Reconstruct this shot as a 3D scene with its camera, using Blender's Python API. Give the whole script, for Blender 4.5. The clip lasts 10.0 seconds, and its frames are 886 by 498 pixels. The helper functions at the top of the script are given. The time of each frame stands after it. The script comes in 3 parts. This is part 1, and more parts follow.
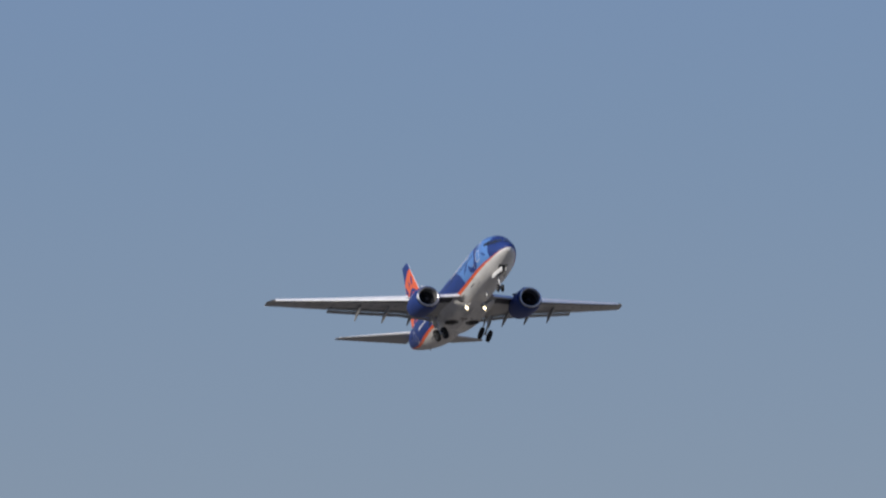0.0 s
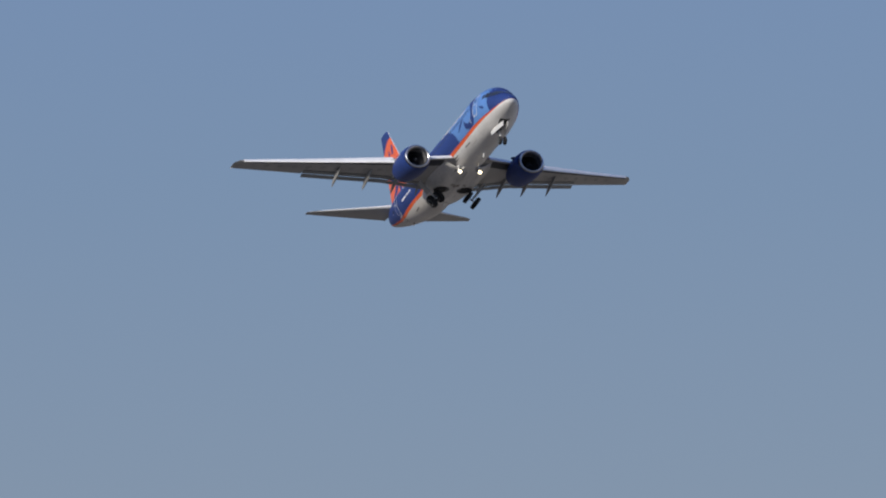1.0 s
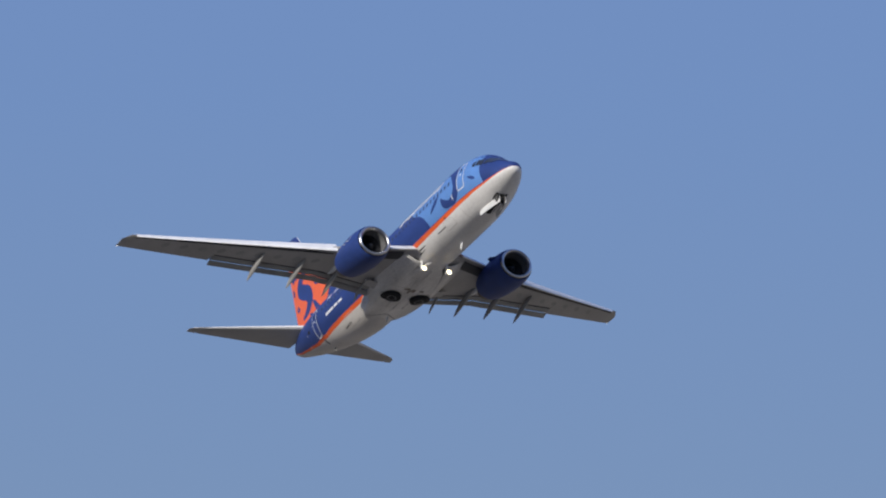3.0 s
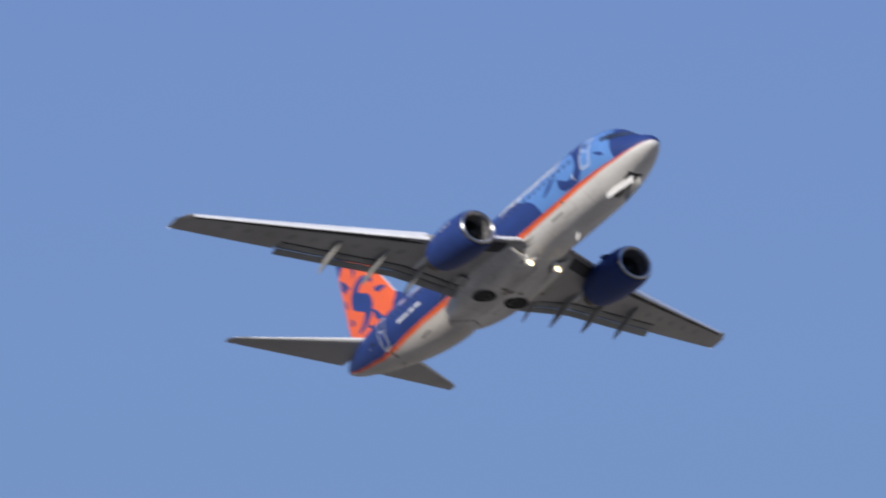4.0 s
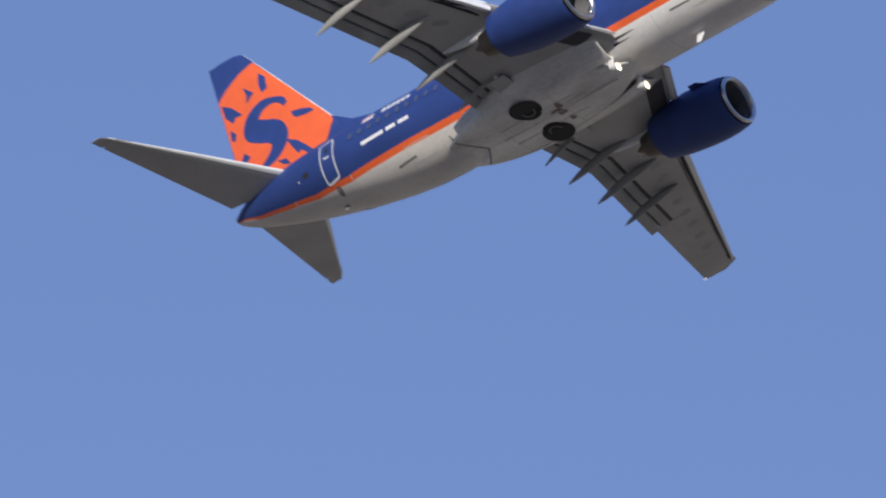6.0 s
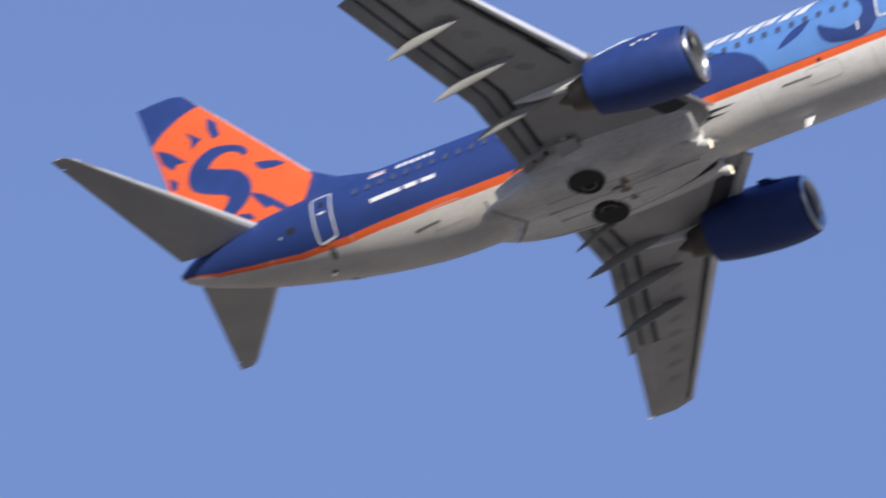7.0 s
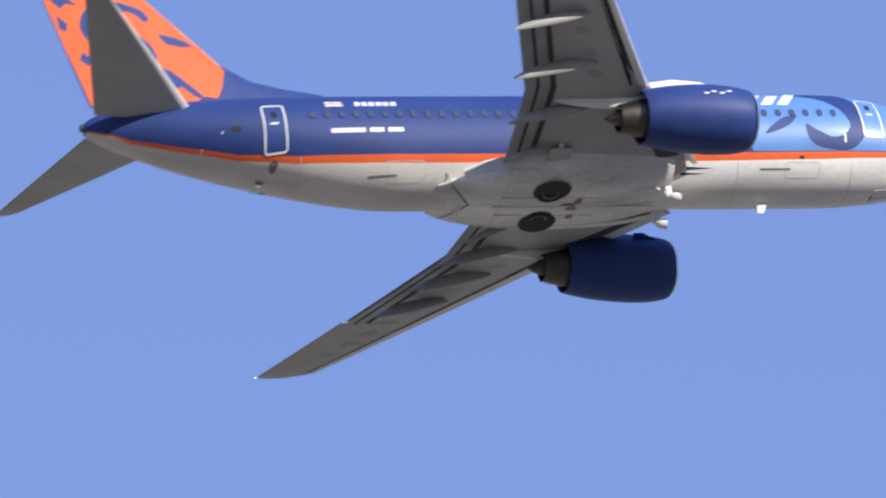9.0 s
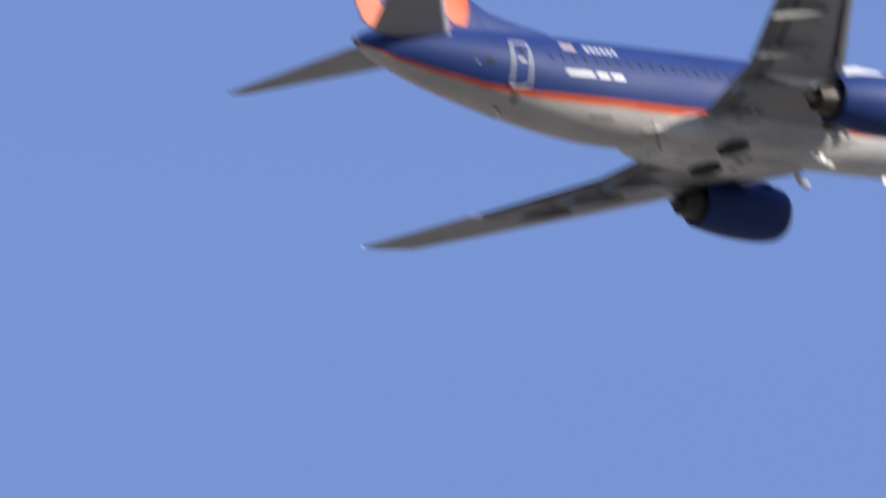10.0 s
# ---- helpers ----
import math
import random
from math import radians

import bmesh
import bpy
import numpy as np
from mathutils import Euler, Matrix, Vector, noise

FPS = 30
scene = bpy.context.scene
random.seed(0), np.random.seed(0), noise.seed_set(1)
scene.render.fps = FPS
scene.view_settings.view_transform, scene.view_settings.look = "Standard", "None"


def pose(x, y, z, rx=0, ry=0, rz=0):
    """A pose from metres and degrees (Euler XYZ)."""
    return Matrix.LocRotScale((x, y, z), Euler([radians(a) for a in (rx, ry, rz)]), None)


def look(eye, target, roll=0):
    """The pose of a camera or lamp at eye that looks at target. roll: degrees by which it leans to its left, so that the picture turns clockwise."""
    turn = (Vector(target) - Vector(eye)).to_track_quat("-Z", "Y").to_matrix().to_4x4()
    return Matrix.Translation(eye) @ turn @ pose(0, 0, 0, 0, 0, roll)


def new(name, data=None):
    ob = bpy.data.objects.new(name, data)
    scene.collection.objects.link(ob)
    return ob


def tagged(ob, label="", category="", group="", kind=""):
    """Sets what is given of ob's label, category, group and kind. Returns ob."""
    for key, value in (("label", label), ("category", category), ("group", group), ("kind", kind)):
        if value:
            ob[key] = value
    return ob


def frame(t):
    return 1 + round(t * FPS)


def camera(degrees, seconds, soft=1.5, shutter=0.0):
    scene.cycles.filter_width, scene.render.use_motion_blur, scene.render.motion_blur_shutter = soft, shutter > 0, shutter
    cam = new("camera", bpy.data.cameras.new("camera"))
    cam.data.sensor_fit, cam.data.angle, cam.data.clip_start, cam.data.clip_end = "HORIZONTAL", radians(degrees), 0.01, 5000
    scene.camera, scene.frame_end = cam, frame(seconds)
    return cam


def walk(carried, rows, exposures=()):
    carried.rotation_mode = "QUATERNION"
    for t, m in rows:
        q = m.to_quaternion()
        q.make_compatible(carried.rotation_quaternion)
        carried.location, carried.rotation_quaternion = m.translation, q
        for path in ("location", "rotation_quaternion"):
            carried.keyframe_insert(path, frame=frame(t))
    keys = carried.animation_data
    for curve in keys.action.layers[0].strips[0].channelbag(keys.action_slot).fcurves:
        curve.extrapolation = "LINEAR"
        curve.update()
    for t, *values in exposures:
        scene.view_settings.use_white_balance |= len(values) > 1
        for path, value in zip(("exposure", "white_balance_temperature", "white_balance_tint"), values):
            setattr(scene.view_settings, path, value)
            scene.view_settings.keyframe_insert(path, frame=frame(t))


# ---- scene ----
cam = camera(7.0, 10.0, soft=2.0, shutter=0.4)
EYE = Vector((0.0, 0.0, 1.7))
# seconds, azimuth, elevation, lean (degrees)
CAM = [
    (0, 162.999, 8.777, 0.730),
    (0.3, 162.436, 8.906, 1.048),
    (0.5, 161.990, 8.922, 0.909),
    (0.6, 161.778, 8.975, 0.885),
    (0.9, 161.163, 9.196, 0.663),
    (1, 160.945, 9.315, 0.746),
    (1.2, 160.548, 9.769, 0.388),
    (1.5, 159.743, 10.957, 0.097),
    (1.8, 158.769, 11.562, -0.895),
    (2, 158.236, 12.055, -1.004),
    (2.1, 157.979, 12.257, -1.331),
    (2.2, 157.673, 12.491, -1.324),
    (3.3, 152.975, 15.201, -0.382),
    (3.5, 152.177, 15.542, -0.080),
    (3.6, 151.951, 16.002, -0.469),
    (3.9, 150.748, 17.250, -0.509),
    (4, 149.978, 17.610, -0.630),
    (4.2, 148.003, 17.875, -1.309),
    (4.3, 147.150, 17.801, -0.827),
    (4.5, 146.273, 18.229, -0.893),
    (4.8, 145.679, 19.406, -0.890),
    (5, 143.815, 20.380, -1.076),
    (5.2, 142.351, 21.416, -2.154),
    (6.3, 128.560, 26.302, -3.175),
    (6.5, 126.473, 27.688, -3.603),
    (6.8, 121.302, 28.998, -3.548),
    (7, 117.415, 30.221, -3.752),
    (7.3, 110.735, 31.507, -3.546),
    (7.5, 107.004, 32.173, -3.569),
    (7.8, 100.446, 33.102, -3.748),
    (8, 96.181, 33.320, -2.962),
    (8.3, 91.640, 33.486, -2.416),
    (8.5, 86.780, 33.801, -2.259),
    (8.7, 81.884, 33.568, -1.593),
    (8.8, 79.709, 33.476, -1.429),
    (9, 75.952, 33.136, -1.388),
    (9.3, 70.915, 32.256, -1.675),
    (9.5, 68.037, 31.590, -1.332),
    (9.8, 63.100, 29.830, -0.647),
    (10, 60.714, 29.866, -1.101),
]


def aim(az, el, lean):
    a, e = radians(az), radians(el)
    way = Vector((math.cos(e) * math.cos(a), math.cos(e) * math.sin(a), math.sin(e)))
    return look(EYE, EYE + 100 * way, -lean)


walk(cam, [(t, aim(az, el, lean)) for t, az, el, lean in CAM],
     exposures=[(0, -0.4), (2, -0.36), (3.5, -0.22), (4.5, -0.15), (5.2, -0.18), (6.3, -0.1), (7, 0.02), (8, 0.3), (8.5, 0.34), (9, 0.36), (9.5, 0.3), (10, 0.12)])

# ---- light ----
SUN_EL, SUN_AZ = 21.0, -61.0
world = bpy.data.worlds.new("sky")
scene.world = world
world.use_nodes = True
wn = world.node_tree
sky = wn.nodes.new("ShaderNodeTexSky")
sky.sky_type, sky.sun_disc = "NISHITA", False
sky.sun_elevation, sky.sun_rotation = radians(SUN_EL), radians(90 - SUN_AZ)
sky.altitude, sky.air_density, sky.dust_density, sky.ozone_density = 250, 1.0, 1.2, 1.5
# clear sky: the atmosphere's own light over an even blue that pales towards the horizon
way = wn.nodes.new("ShaderNodeTexCoord")
axes = wn.nodes.new("ShaderNodeSeparateXYZ")
wn.links.new(way.outputs["Generated"], axes.inputs[0])
pale = wn.nodes.new("ShaderNodeValToRGB")
stops = pale.color_ramp.elements
for i, (at, colour) in enumerate(((0.0, (0.29, 0.337, 0.418)), (0.10, (0.275, 0.342, 0.444)), (0.17, (0.22, 0.318, 0.486)), (0.27, (0.176, 0.294, 0.575)), (0.36, (0.17, 0.279, 0.601)), (0.44, (0.157, 0.255, 0.564)), (0.5, (0.162, 0.255, 0.566)), (0.55, (0.153, 0.241, 0.544)), (0.62, (0.14, 0.229, 0.533)), (1.0, (0.11, 0.191, 0.481)))):
    stop = stops[i] if i < 2 else stops.new(at)
    stop.position, stop.color = at, (*colour, 1)
wn.links.new(axes.outputs["Z"], pale.inputs[0])
both = wn.nodes.new("ShaderNodeMix")
both.data_type, both.blend_type = "RGBA", "ADD"
both.inputs[0].default_value = 1.0
dim = wn.nodes.new("ShaderNodeVectorMath")
dim.operation = "SCALE"
dim.inputs["Scale"].default_value = 0.012
wn.links.new(sky.outputs[0], dim.inputs[0])
wn.links.new(dim.outputs[0], both.inputs[6])
wn.links.new(pale.outputs[0], both.inputs[7])
wn.links.new(both.outputs[2], wn.nodes["Background"].inputs["Color"])
wn.nodes["Background"].inputs["Strength"].default_value = 1.0
sun = new("sun", bpy.data.lights.new("sun", "SUN"))
sun.data.energy, sun.data.angle, sun.data.color = 4.1, radians(0.5), (1.0, 0.94, 0.86)
sa, se = radians(SUN_AZ), radians(SUN_EL)
sun.matrix_world = look((0, 0, 0), (-math.cos(se) * math.cos(sa), -math.cos(se) * math.sin(sa), -math.sin(se)))


# ---- materials ----
def material(name, colour, rough=0.4, metal=0.0, grain=0.08, scale=1.5, bump=0.0, coat=0.0, streak=0.0):
    """Paint, rubber or metal with a coarse and a fine variation of its tone and gloss."""
    m = bpy.data.materials.new(name)
    m.use_nodes = True
    n, l = m.node_tree.nodes, m.node_tree.links
    b = n["Principled BSDF"]
    b.inputs["Metallic"].default_value = metal
    b.inputs["Coat Weight"].default_value = coat
    b.inputs["Coat Roughness"].default_value = 0.15
    b.inputs["Specular IOR Level"].default_value = 0.35
    co = n.new("ShaderNodeTexCoord")
    place = n.new("ShaderNodeMapping")
    place.inputs["Scale"].default_value = (1 - 0.8 * min(streak, 1), 1, 1)
    l.new(co.outputs["Object"], place.inputs["Vector"])
    big, fine = n.new("ShaderNodeTexNoise"), n.new("ShaderNodeTexNoise")
    big.inputs["Scale"].default_value, big.inputs["Detail"].default_value = scale, 5
    fine.inputs["Scale"].default_value, fine.inputs["Detail"].default_value = scale * 14, 3
    for t in (big, fine):
        l.new(place.outputs[0], t.inputs["Vector"])
    both = n.new("ShaderNodeMath")
    both.operation = "MULTIPLY_ADD"
    both.inputs[1].default_value = 0.35
    l.new(fine.outputs["Fac"], both.inputs[0])
    l.new(big.outputs["Fac"], both.inputs[2])
    rng = n.new("ShaderNodeMapRange")
    rng.inputs["From Min"].default_value, rng.inputs["From Max"].default_value = 0.4, 0.95
    rng.inputs["To Min"].default_value, rng.inputs["To Max"].default_value = 1 - grain * 1.6, 1 + grain
    l.new(both.outputs[0], rng.inputs["Value"])
    mul = n.new("ShaderNodeVectorMath")
    mul.operation = "SCALE"
    mul.inputs[0].default_value = colour
    l.new(rng.outputs[0], mul.inputs["Scale"])
    l.new(mul.outputs[0], b.inputs["Base Color"])
    rr = n.new("ShaderNodeMapRange")
    rr.inputs["To Min"].default_value, rr.inputs["To Max"].default_value = max(rough - 0.08, 0.02), rough + 0.1
    l.new(big.outputs["Fac"], rr.inputs["Value"])
    l.new(rr.outputs[0], b.inputs["Roughness"])
    if bump:
        bp = n.new("ShaderNodeBump")
        bp.inputs["Strength"].default_value, bp.inputs["Distance"].default_value = 0.4, bump
        l.new(fine.outputs["Fac"], bp.inputs["Height"])
        l.new(bp.outputs[0], b.inputs["Normal"])
    return m


BLUE_C, ORANGE_C, GREY_C = (0.025, 0.055, 0.215), (0.86, 0.14, 0.035), (0.87, 0.85, 0.815)
AFT_GREY_C = (0.72, 0.68, 0.63)
BLUE = material("blue_paint", BLUE_C, 0.55, grain=0.12)
LIGHT_BLUE = material("light_blue_paint", (0.12, 0.27, 0.60), 0.4, coat=0.05, grain=0.05)
ORANGE = material("orange_paint", ORANGE_C, 0.4, coat=0.08, grain=0.05)
WHITE = material("white_paint", (0.8, 0.8, 0.79), 0.35, grain=0.04)
BELLY = material("grey_belly_paint", (0.81, 0.78, 0.73), 0.5, grain=0.28, scale=0.9, streak=0.85)
WING_GREY = material("grey_wing_paint", (0.45, 0.435, 0.415), 0.5, grain=0.12, scale=0.6, streak=0.5)
FLAP_GREY = material("grey_flap_paint", (0.36, 0.355, 0.34), 0.5, grain=0.12, scale=1.0)
BARE = material("bare_aluminium", (0.83, 0.83, 0.82), 0.45, metal=0.15, grain=0.06)
STEEL = material("heat_stained_metal", (0.15, 0.135, 0.12), 0.45, metal=1.0, grain=0.2)
# two darks that paint in the shade of slots, coves and gear bays
COVE_SHADE = material("slot_shade_grey", (0.075, 0.075, 0.078), 0.7)
DARK = material("dark_port_and_shade", (0.03, 0.03, 0.032), 0.7)
RUBBER = material("tyre_rubber", (0.02, 0.02, 0.021), 0.8, bump=0.004)
GLASS = material("window_glass", (0.03, 0.035, 0.045), 0.12, coat=0.5)
CABIN = material("cabin_pane", (0.075, 0.095, 0.17), 0.25)
SEAM = material("seam_shadow", (0.2, 0.19, 0.18), 0.7)
LIP = material("inlet_lip_metal", (0.6, 0.6, 0.61), 0.3, metal=1.0)
FRESH = material("clean_grey_paint", (0.72, 0.71, 0.69), 0.4, grain=0.08)
RIM = material("wheel_hub_metal", (0.2, 0.2, 0.2), 0.5, metal=0.3)
JOINT = material("skin_joint_grey", (0.62, 0.59, 0.55), 0.6)
STAIN = material("oil_stain_brown", (0.27, 0.22, 0.18), 0.6, grain=0.3, scale=4)
FAN = material("fan_blade_metal", (0.05, 0.05, 0.055), 0.5, metal=0.5)
DUCT = material("inlet_lining", (0.16, 0.16, 0.165), 0.6)


def glow(name, colour, strength):
    m = bpy.data.materials.new(name)
    m.use_nodes = True
    b = m.node_tree.nodes["Principled BSDF"]
    b.inputs["Base Color"].default_value = (*colour, 1)
    b.inputs["Emission Color"].default_value = (*colour, 1)
    b.inputs["Emission Strength"].default_value = strength
    return m


LAMP = glow("landing_light_glow", (1.0, 0.82, 0.5), 5)
NAV = glow("tail_light_glow", (1.0, 0.97, 0.9), 1.0)

# Edges of the cheatline: distance from the nose, upper edge, lower edge
LINE = [(0.0, -0.62, -0.62), (0.6, -0.68, -0.70), (1.5, -0.80, -0.86), (2.5, -0.88, -0.99), (4.0, -0.95, -1.13), (6.0, -1.0, -1.22),
        (12.0, -1.02, -1.27), (21.0, -1.02, -1.27), (23.0, -0.99, -1.22), (25.0, -0.90, -1.08), (27.0, -0.64, -0.76), (29.0, -0.16, -0.25),
        (30.5, 0.28, 0.21), (31.9, 0.86, 0.83)]


def fuselage_paint():
    """Blue above, an orange line, light grey below."""
    m = material("fuselage_paint", GREY_C, 0.56, grain=0.15, scale=0.7, coat=0.0, streak=0.8)
    n, l = m.node_tree.nodes, m.node_tree.links
    b = n["Principled BSDF"]
    tone = b.inputs["Base Color"].links[0].from_node
    co = [x for x in n if x.type == "TEX_COORD"][0]
    xyz = n.new("ShaderNodeSeparateXYZ")
    l.new(co.outputs["Object"], xyz.inputs[0])
    run = n.new("ShaderNodeMapRange")
    run.inputs["From Min"].default_value, run.inputs["From Max"].default_value = 16.0, -16.0
    l.new(xyz.outputs["X"], run.inputs["Value"])

    def above(k):
        ramp = n.new("ShaderNodeValToRGB")
        e = ramp.color_ramp.elements
        for i, row in enumerate(LINE):
            p = e[i] if i < 2 else e.new(row[0] / 32)
            p.position = row[0] / 32
            v = (row[k] + 2) / 4
            p.color = (v, v, v, 1)
        l.new(run.outputs[0], ramp.inputs[0])
        edge = n.new("ShaderNodeMath")
        edge.operation = "MULTIPLY_ADD"
        edge.inputs[1].default_value, edge.inputs[2].default_value = 4.0, -2.0
        l.new(ramp.outputs[0], edge.inputs[0])
        d = n.new("ShaderNodeMath")
        d.operation = "SUBTRACT"
        l.new(xyz.outputs["Z"], d.inputs[0])
        l.new(edge.outputs[0], d.inputs[1])
        s = n.new("ShaderNodeMapRange")
        s.inputs["From Min"].default_value, s.inputs["From Max"].default_value = -0.012, 0.012
        l.new(d.outputs[0], s.inputs["Value"])
        return s.outputs[0]

    # the lower grey turns darker and browner towards the tail, in uneven streaks
    noise = [x for x in n if x.type == "TEX_NOISE"][0]
    aftward = n.new("ShaderNodeMath")
    aftward.operation = "MULTIPLY_ADD"
    aftward.inputs[1].default_value = 0.35
    l.new(noise.outputs["Fac"], aftward.inputs[0])
    l.new(run.outputs[0], aftward.inputs[2])
    reach = n.new("ShaderNodeMapRange")
    reach.inputs["From Min"].default_value, reach.inputs["From Max"].default_value = 0.5, 0.8
    l.new(aftward.outputs[0], reach.inputs["Value"])
    lower = n.new("ShaderNodeMix")
    lower.data_type = "RGBA"
    lower.inputs[6].default_value, lower.inputs[7].default_value = (*GREY_C, 1), (*AFT_GREY_C, 1)
    l.new(reach.outputs[0], lower.inputs[0])
    mixes = []
    for low, high, fac in ((GREY_C, ORANGE_C, above(2)), (None, BLUE_C, above(1))):
        mx = n.new("ShaderNodeMix")
        mx.data_type = "RGBA"
        l.new(fac, mx.inputs[0])
        if low:
            l.new(lower.outputs[2], mx.inputs[6])
        else:
            l.new(mixes[-1].outputs[2], mx.inputs[6])
        mx.inputs[7].default_value = (*high, 1)
        mixes.append(mx)
    l.new(mixes[-1].outputs[2], tone.inputs[0])
    return m


FUSELAGE = fuselage_paint()


def ground_material():
    m = material("dry_grass", (0.3, 0.265, 0.21), 0.95, grain=0.4, scale=0.45)
    # rough stubble, which scatters light back towards the sun
    b = m.node_tree.nodes["Principled BSDF"]
    b.inputs["Diffuse Roughness"].default_value = 0.75
    b.inputs["Specular IOR Level"].default_value = 0.0
    return m


# ---- ground ----
bm = bmesh.new()
bmesh.ops.create_circle(bm, cap_ends=True, segments=96, radius=30000)
me = bpy.data.meshes.new("ground")
bm.to_mesh(me)
ground = new("ground", me)
me.materials.append(ground_material())
tagged(ground, "flat dry grass airfield ground reaching the horizon", "ground", kind="structure")


# ---- helpers for shapes ----
NOSE = 16.0  # the airliner's origin lies this far behind its nose


def V(aft, y, z):
    return Vector((NOSE - aft, y, z))


def part(name, bm, mat, parent, label="", smooth=True, at=None, sharp=35):
    me = bpy.data.meshes.new(name)
    bm.to_mesh(me)
    bm.free()
    me.materials.append(mat)
    if smooth:
        me.shade_smooth()
        me.set_sharp_from_angle(angle=radians(sharp))
    ob = new(name, me)
    if at is not None:
        ob.location = at
    ob.parent = parent
    return tagged(ob, label)


def loft(rings, closed=True, caps=True):
    bm = bmesh.new()
    vs = [[bm.verts.new(p) for p in ring] for ring in rings]
    for a, b in zip(vs, vs[1:]):
        n = len(a)
        for i in range(n if closed else n - 1):
            j = (i + 1) % n
            bm.faces.new((a[i], a[j], b[j], b[i]))
    if caps:
        bm.faces.new(vs[0][::-1])
        bm.faces.new(vs[-1])
    bmesh.ops.recalc_face_normals(bm, faces=bm.faces)
    return bm


def merge(bm, other):
    me = bpy.data.meshes.new("join")
    other.to_mesh(me)
    other.free()
    bm.from_mesh(me)
    bpy.data.meshes.remove(me)


def smooth_rows(rows, n):
    """Catmull-Rom through rows of numbers, n steps between each two."""
    out = []
    for i in range(len(rows) - 1):
        p = [np.array(rows[min(max(k, 0), len(rows) - 1)], float) for k in (i - 1, i, i + 1, i + 2)]
        for s in range(n):
            u = s / n
            out.append(0.5 * (2 * p[1] + (p[2] - p[0]) * u + (2 * p[0] - 5 * p[1] + 4 * p[2] - p[3]) * u * u
                              + (3 * p[1] - p[0] - 3 * p[2] + p[3]) * u ** 3))
    out.append(np.array(rows[-1], float))
    return out


def tube(p, q, r, r2=None, n=12):
    p, q = Vector(p), Vector(q)
    m = (q - p).to_track_quat("Z", "Y").to_matrix()
    r2 = r if r2 is None else r2
    rings = []
    for c, rad in ((p, r), (q, r2)):
        rings.append([c + m @ Vector((rad * math.cos(a), rad * math.sin(a), 0)) for a in np.linspace(0, 2 * math.pi, n, endpoint=False)])
    return loft(rings)


def box(lo, hi, bev=0.0):
    bm = bmesh.new()
    bmesh.ops.create_cube(bm, size=1)
    lo, hi = Vector(lo), Vector(hi)
    for v in bm.verts:
        v.co = Vector([lo[i] + (v.co[i] + 0.5) * (hi[i] - lo[i]) for i in range(3)])
    if bev:
        bmesh.ops.bevel(bm, geom=bm.edges, offset=bev, segments=2, affect="EDGES")
    return bm


# ---- airliner ----
airliner = tagged(new("airliner"), "climbing twin-engined jet airliner, blue body, orange tail, grey belly", "airplane")

# Fuselage: distance from the nose, top, bottom, half width
STATIONS = [(0.0, -0.60, -0.64, 0.02), (0.06, -0.42, -0.83, 0.22), (0.25, -0.22, -0.98, 0.43), (0.6, -0.02, -1.12, 0.64), (1.0, 0.17, -1.27, 0.83),
            (1.5, 0.45, -1.42, 1.04), (2.0, 0.84, -1.55, 1.22), (2.5, 1.23, -1.66, 1.39), (3.0, 1.54, -1.76, 1.54), (3.8, 1.79, -1.88, 1.70),
            (4.8, 1.95, -1.96, 1.81), (6.0, 2.0, -2.0, 1.88), (8.0, 2.0, -2.0, 1.88), (14.0, 2.0, -2.0, 1.88), (20.0, 2.0, -2.0, 1.88),
            (21.5, 2.0, -1.99, 1.88), (23.0, 1.99, -1.84, 1.86), (24.5, 1.97, -1.56, 1.8), (26.0, 1.94, -1.21, 1.69), (27.5, 1.9, -0.82, 1.5),
            (29.0, 1.84, -0.39, 1.22), (30.0, 1.77, -0.05, 0.97), (31.0, 1.64, 0.3, 0.64), (31.6, 1.44, 0.6, 0.38), (31.9, 1.24, 0.78, 0.22)]
FINE = smooth_rows(STATIONS, 5)
FA = np.array([r[0] for r in FINE])


def section(aft):
    return [float(np.interp(aft, FA, [r[k] for r in FINE])) for k in (1, 2, 3)]


def skin(aft, z, s, off=0.008):
    """The point of the fuselage's skin on side s at that distance from the nose and that height."""
    zt, zb, hw = section(aft)
    zc, h = (zt + zb) / 2, (zt - zb) / 2
    u = max(-0.999, min(0.999, (z - zc) / h))
    k = 1 + off / h
    return V(aft, s * hw * math.sqrt(1 - u * u) * k, zc + u * h * k)


rings = []
for a, zt, zb, hw in FINE:
    zc, h = (zt + zb) / 2, (zt - zb) / 2
    rings.append([V(a, hw * math.sin(q), zc + h * math.cos(q)) for q in np.linspace(0, 2 * math.pi, 64, endpoint=False)])
fuselage = part("fuselage", loft(rings), FUSELAGE, airliner, "blue upper body, orange cheatline, light grey belly")


def wrap(outline, place, step=0.18):
    """A thin flat patch with the given outline, laid onto a curved skin."""
    bm = bmesh.new()
    f = bm.faces.new([bm.verts.new((x, z, 0)) for x, z in outline])
    bmesh.ops.triangulate(bm, faces=[f])
    xs, zs = [p[0] for p in outline], [p[1] for p in outline]
    for lo, hi, no in ((min(xs), max(xs), (1, 0, 0)), (min(zs), max(zs), (0, 1, 0))):
        for c in np.arange(lo + step * 0.51, hi, step):
            bmesh.ops.bisect_plane(bm, geom=bm.verts[:] + bm.edges[:] + bm.faces[:], dist=1e-5, plane_co=Vector(no) * float(c), plane_no=no)
    for v in bm.verts:
        v.co = place(v.co.x, v.co.y)
    return bm


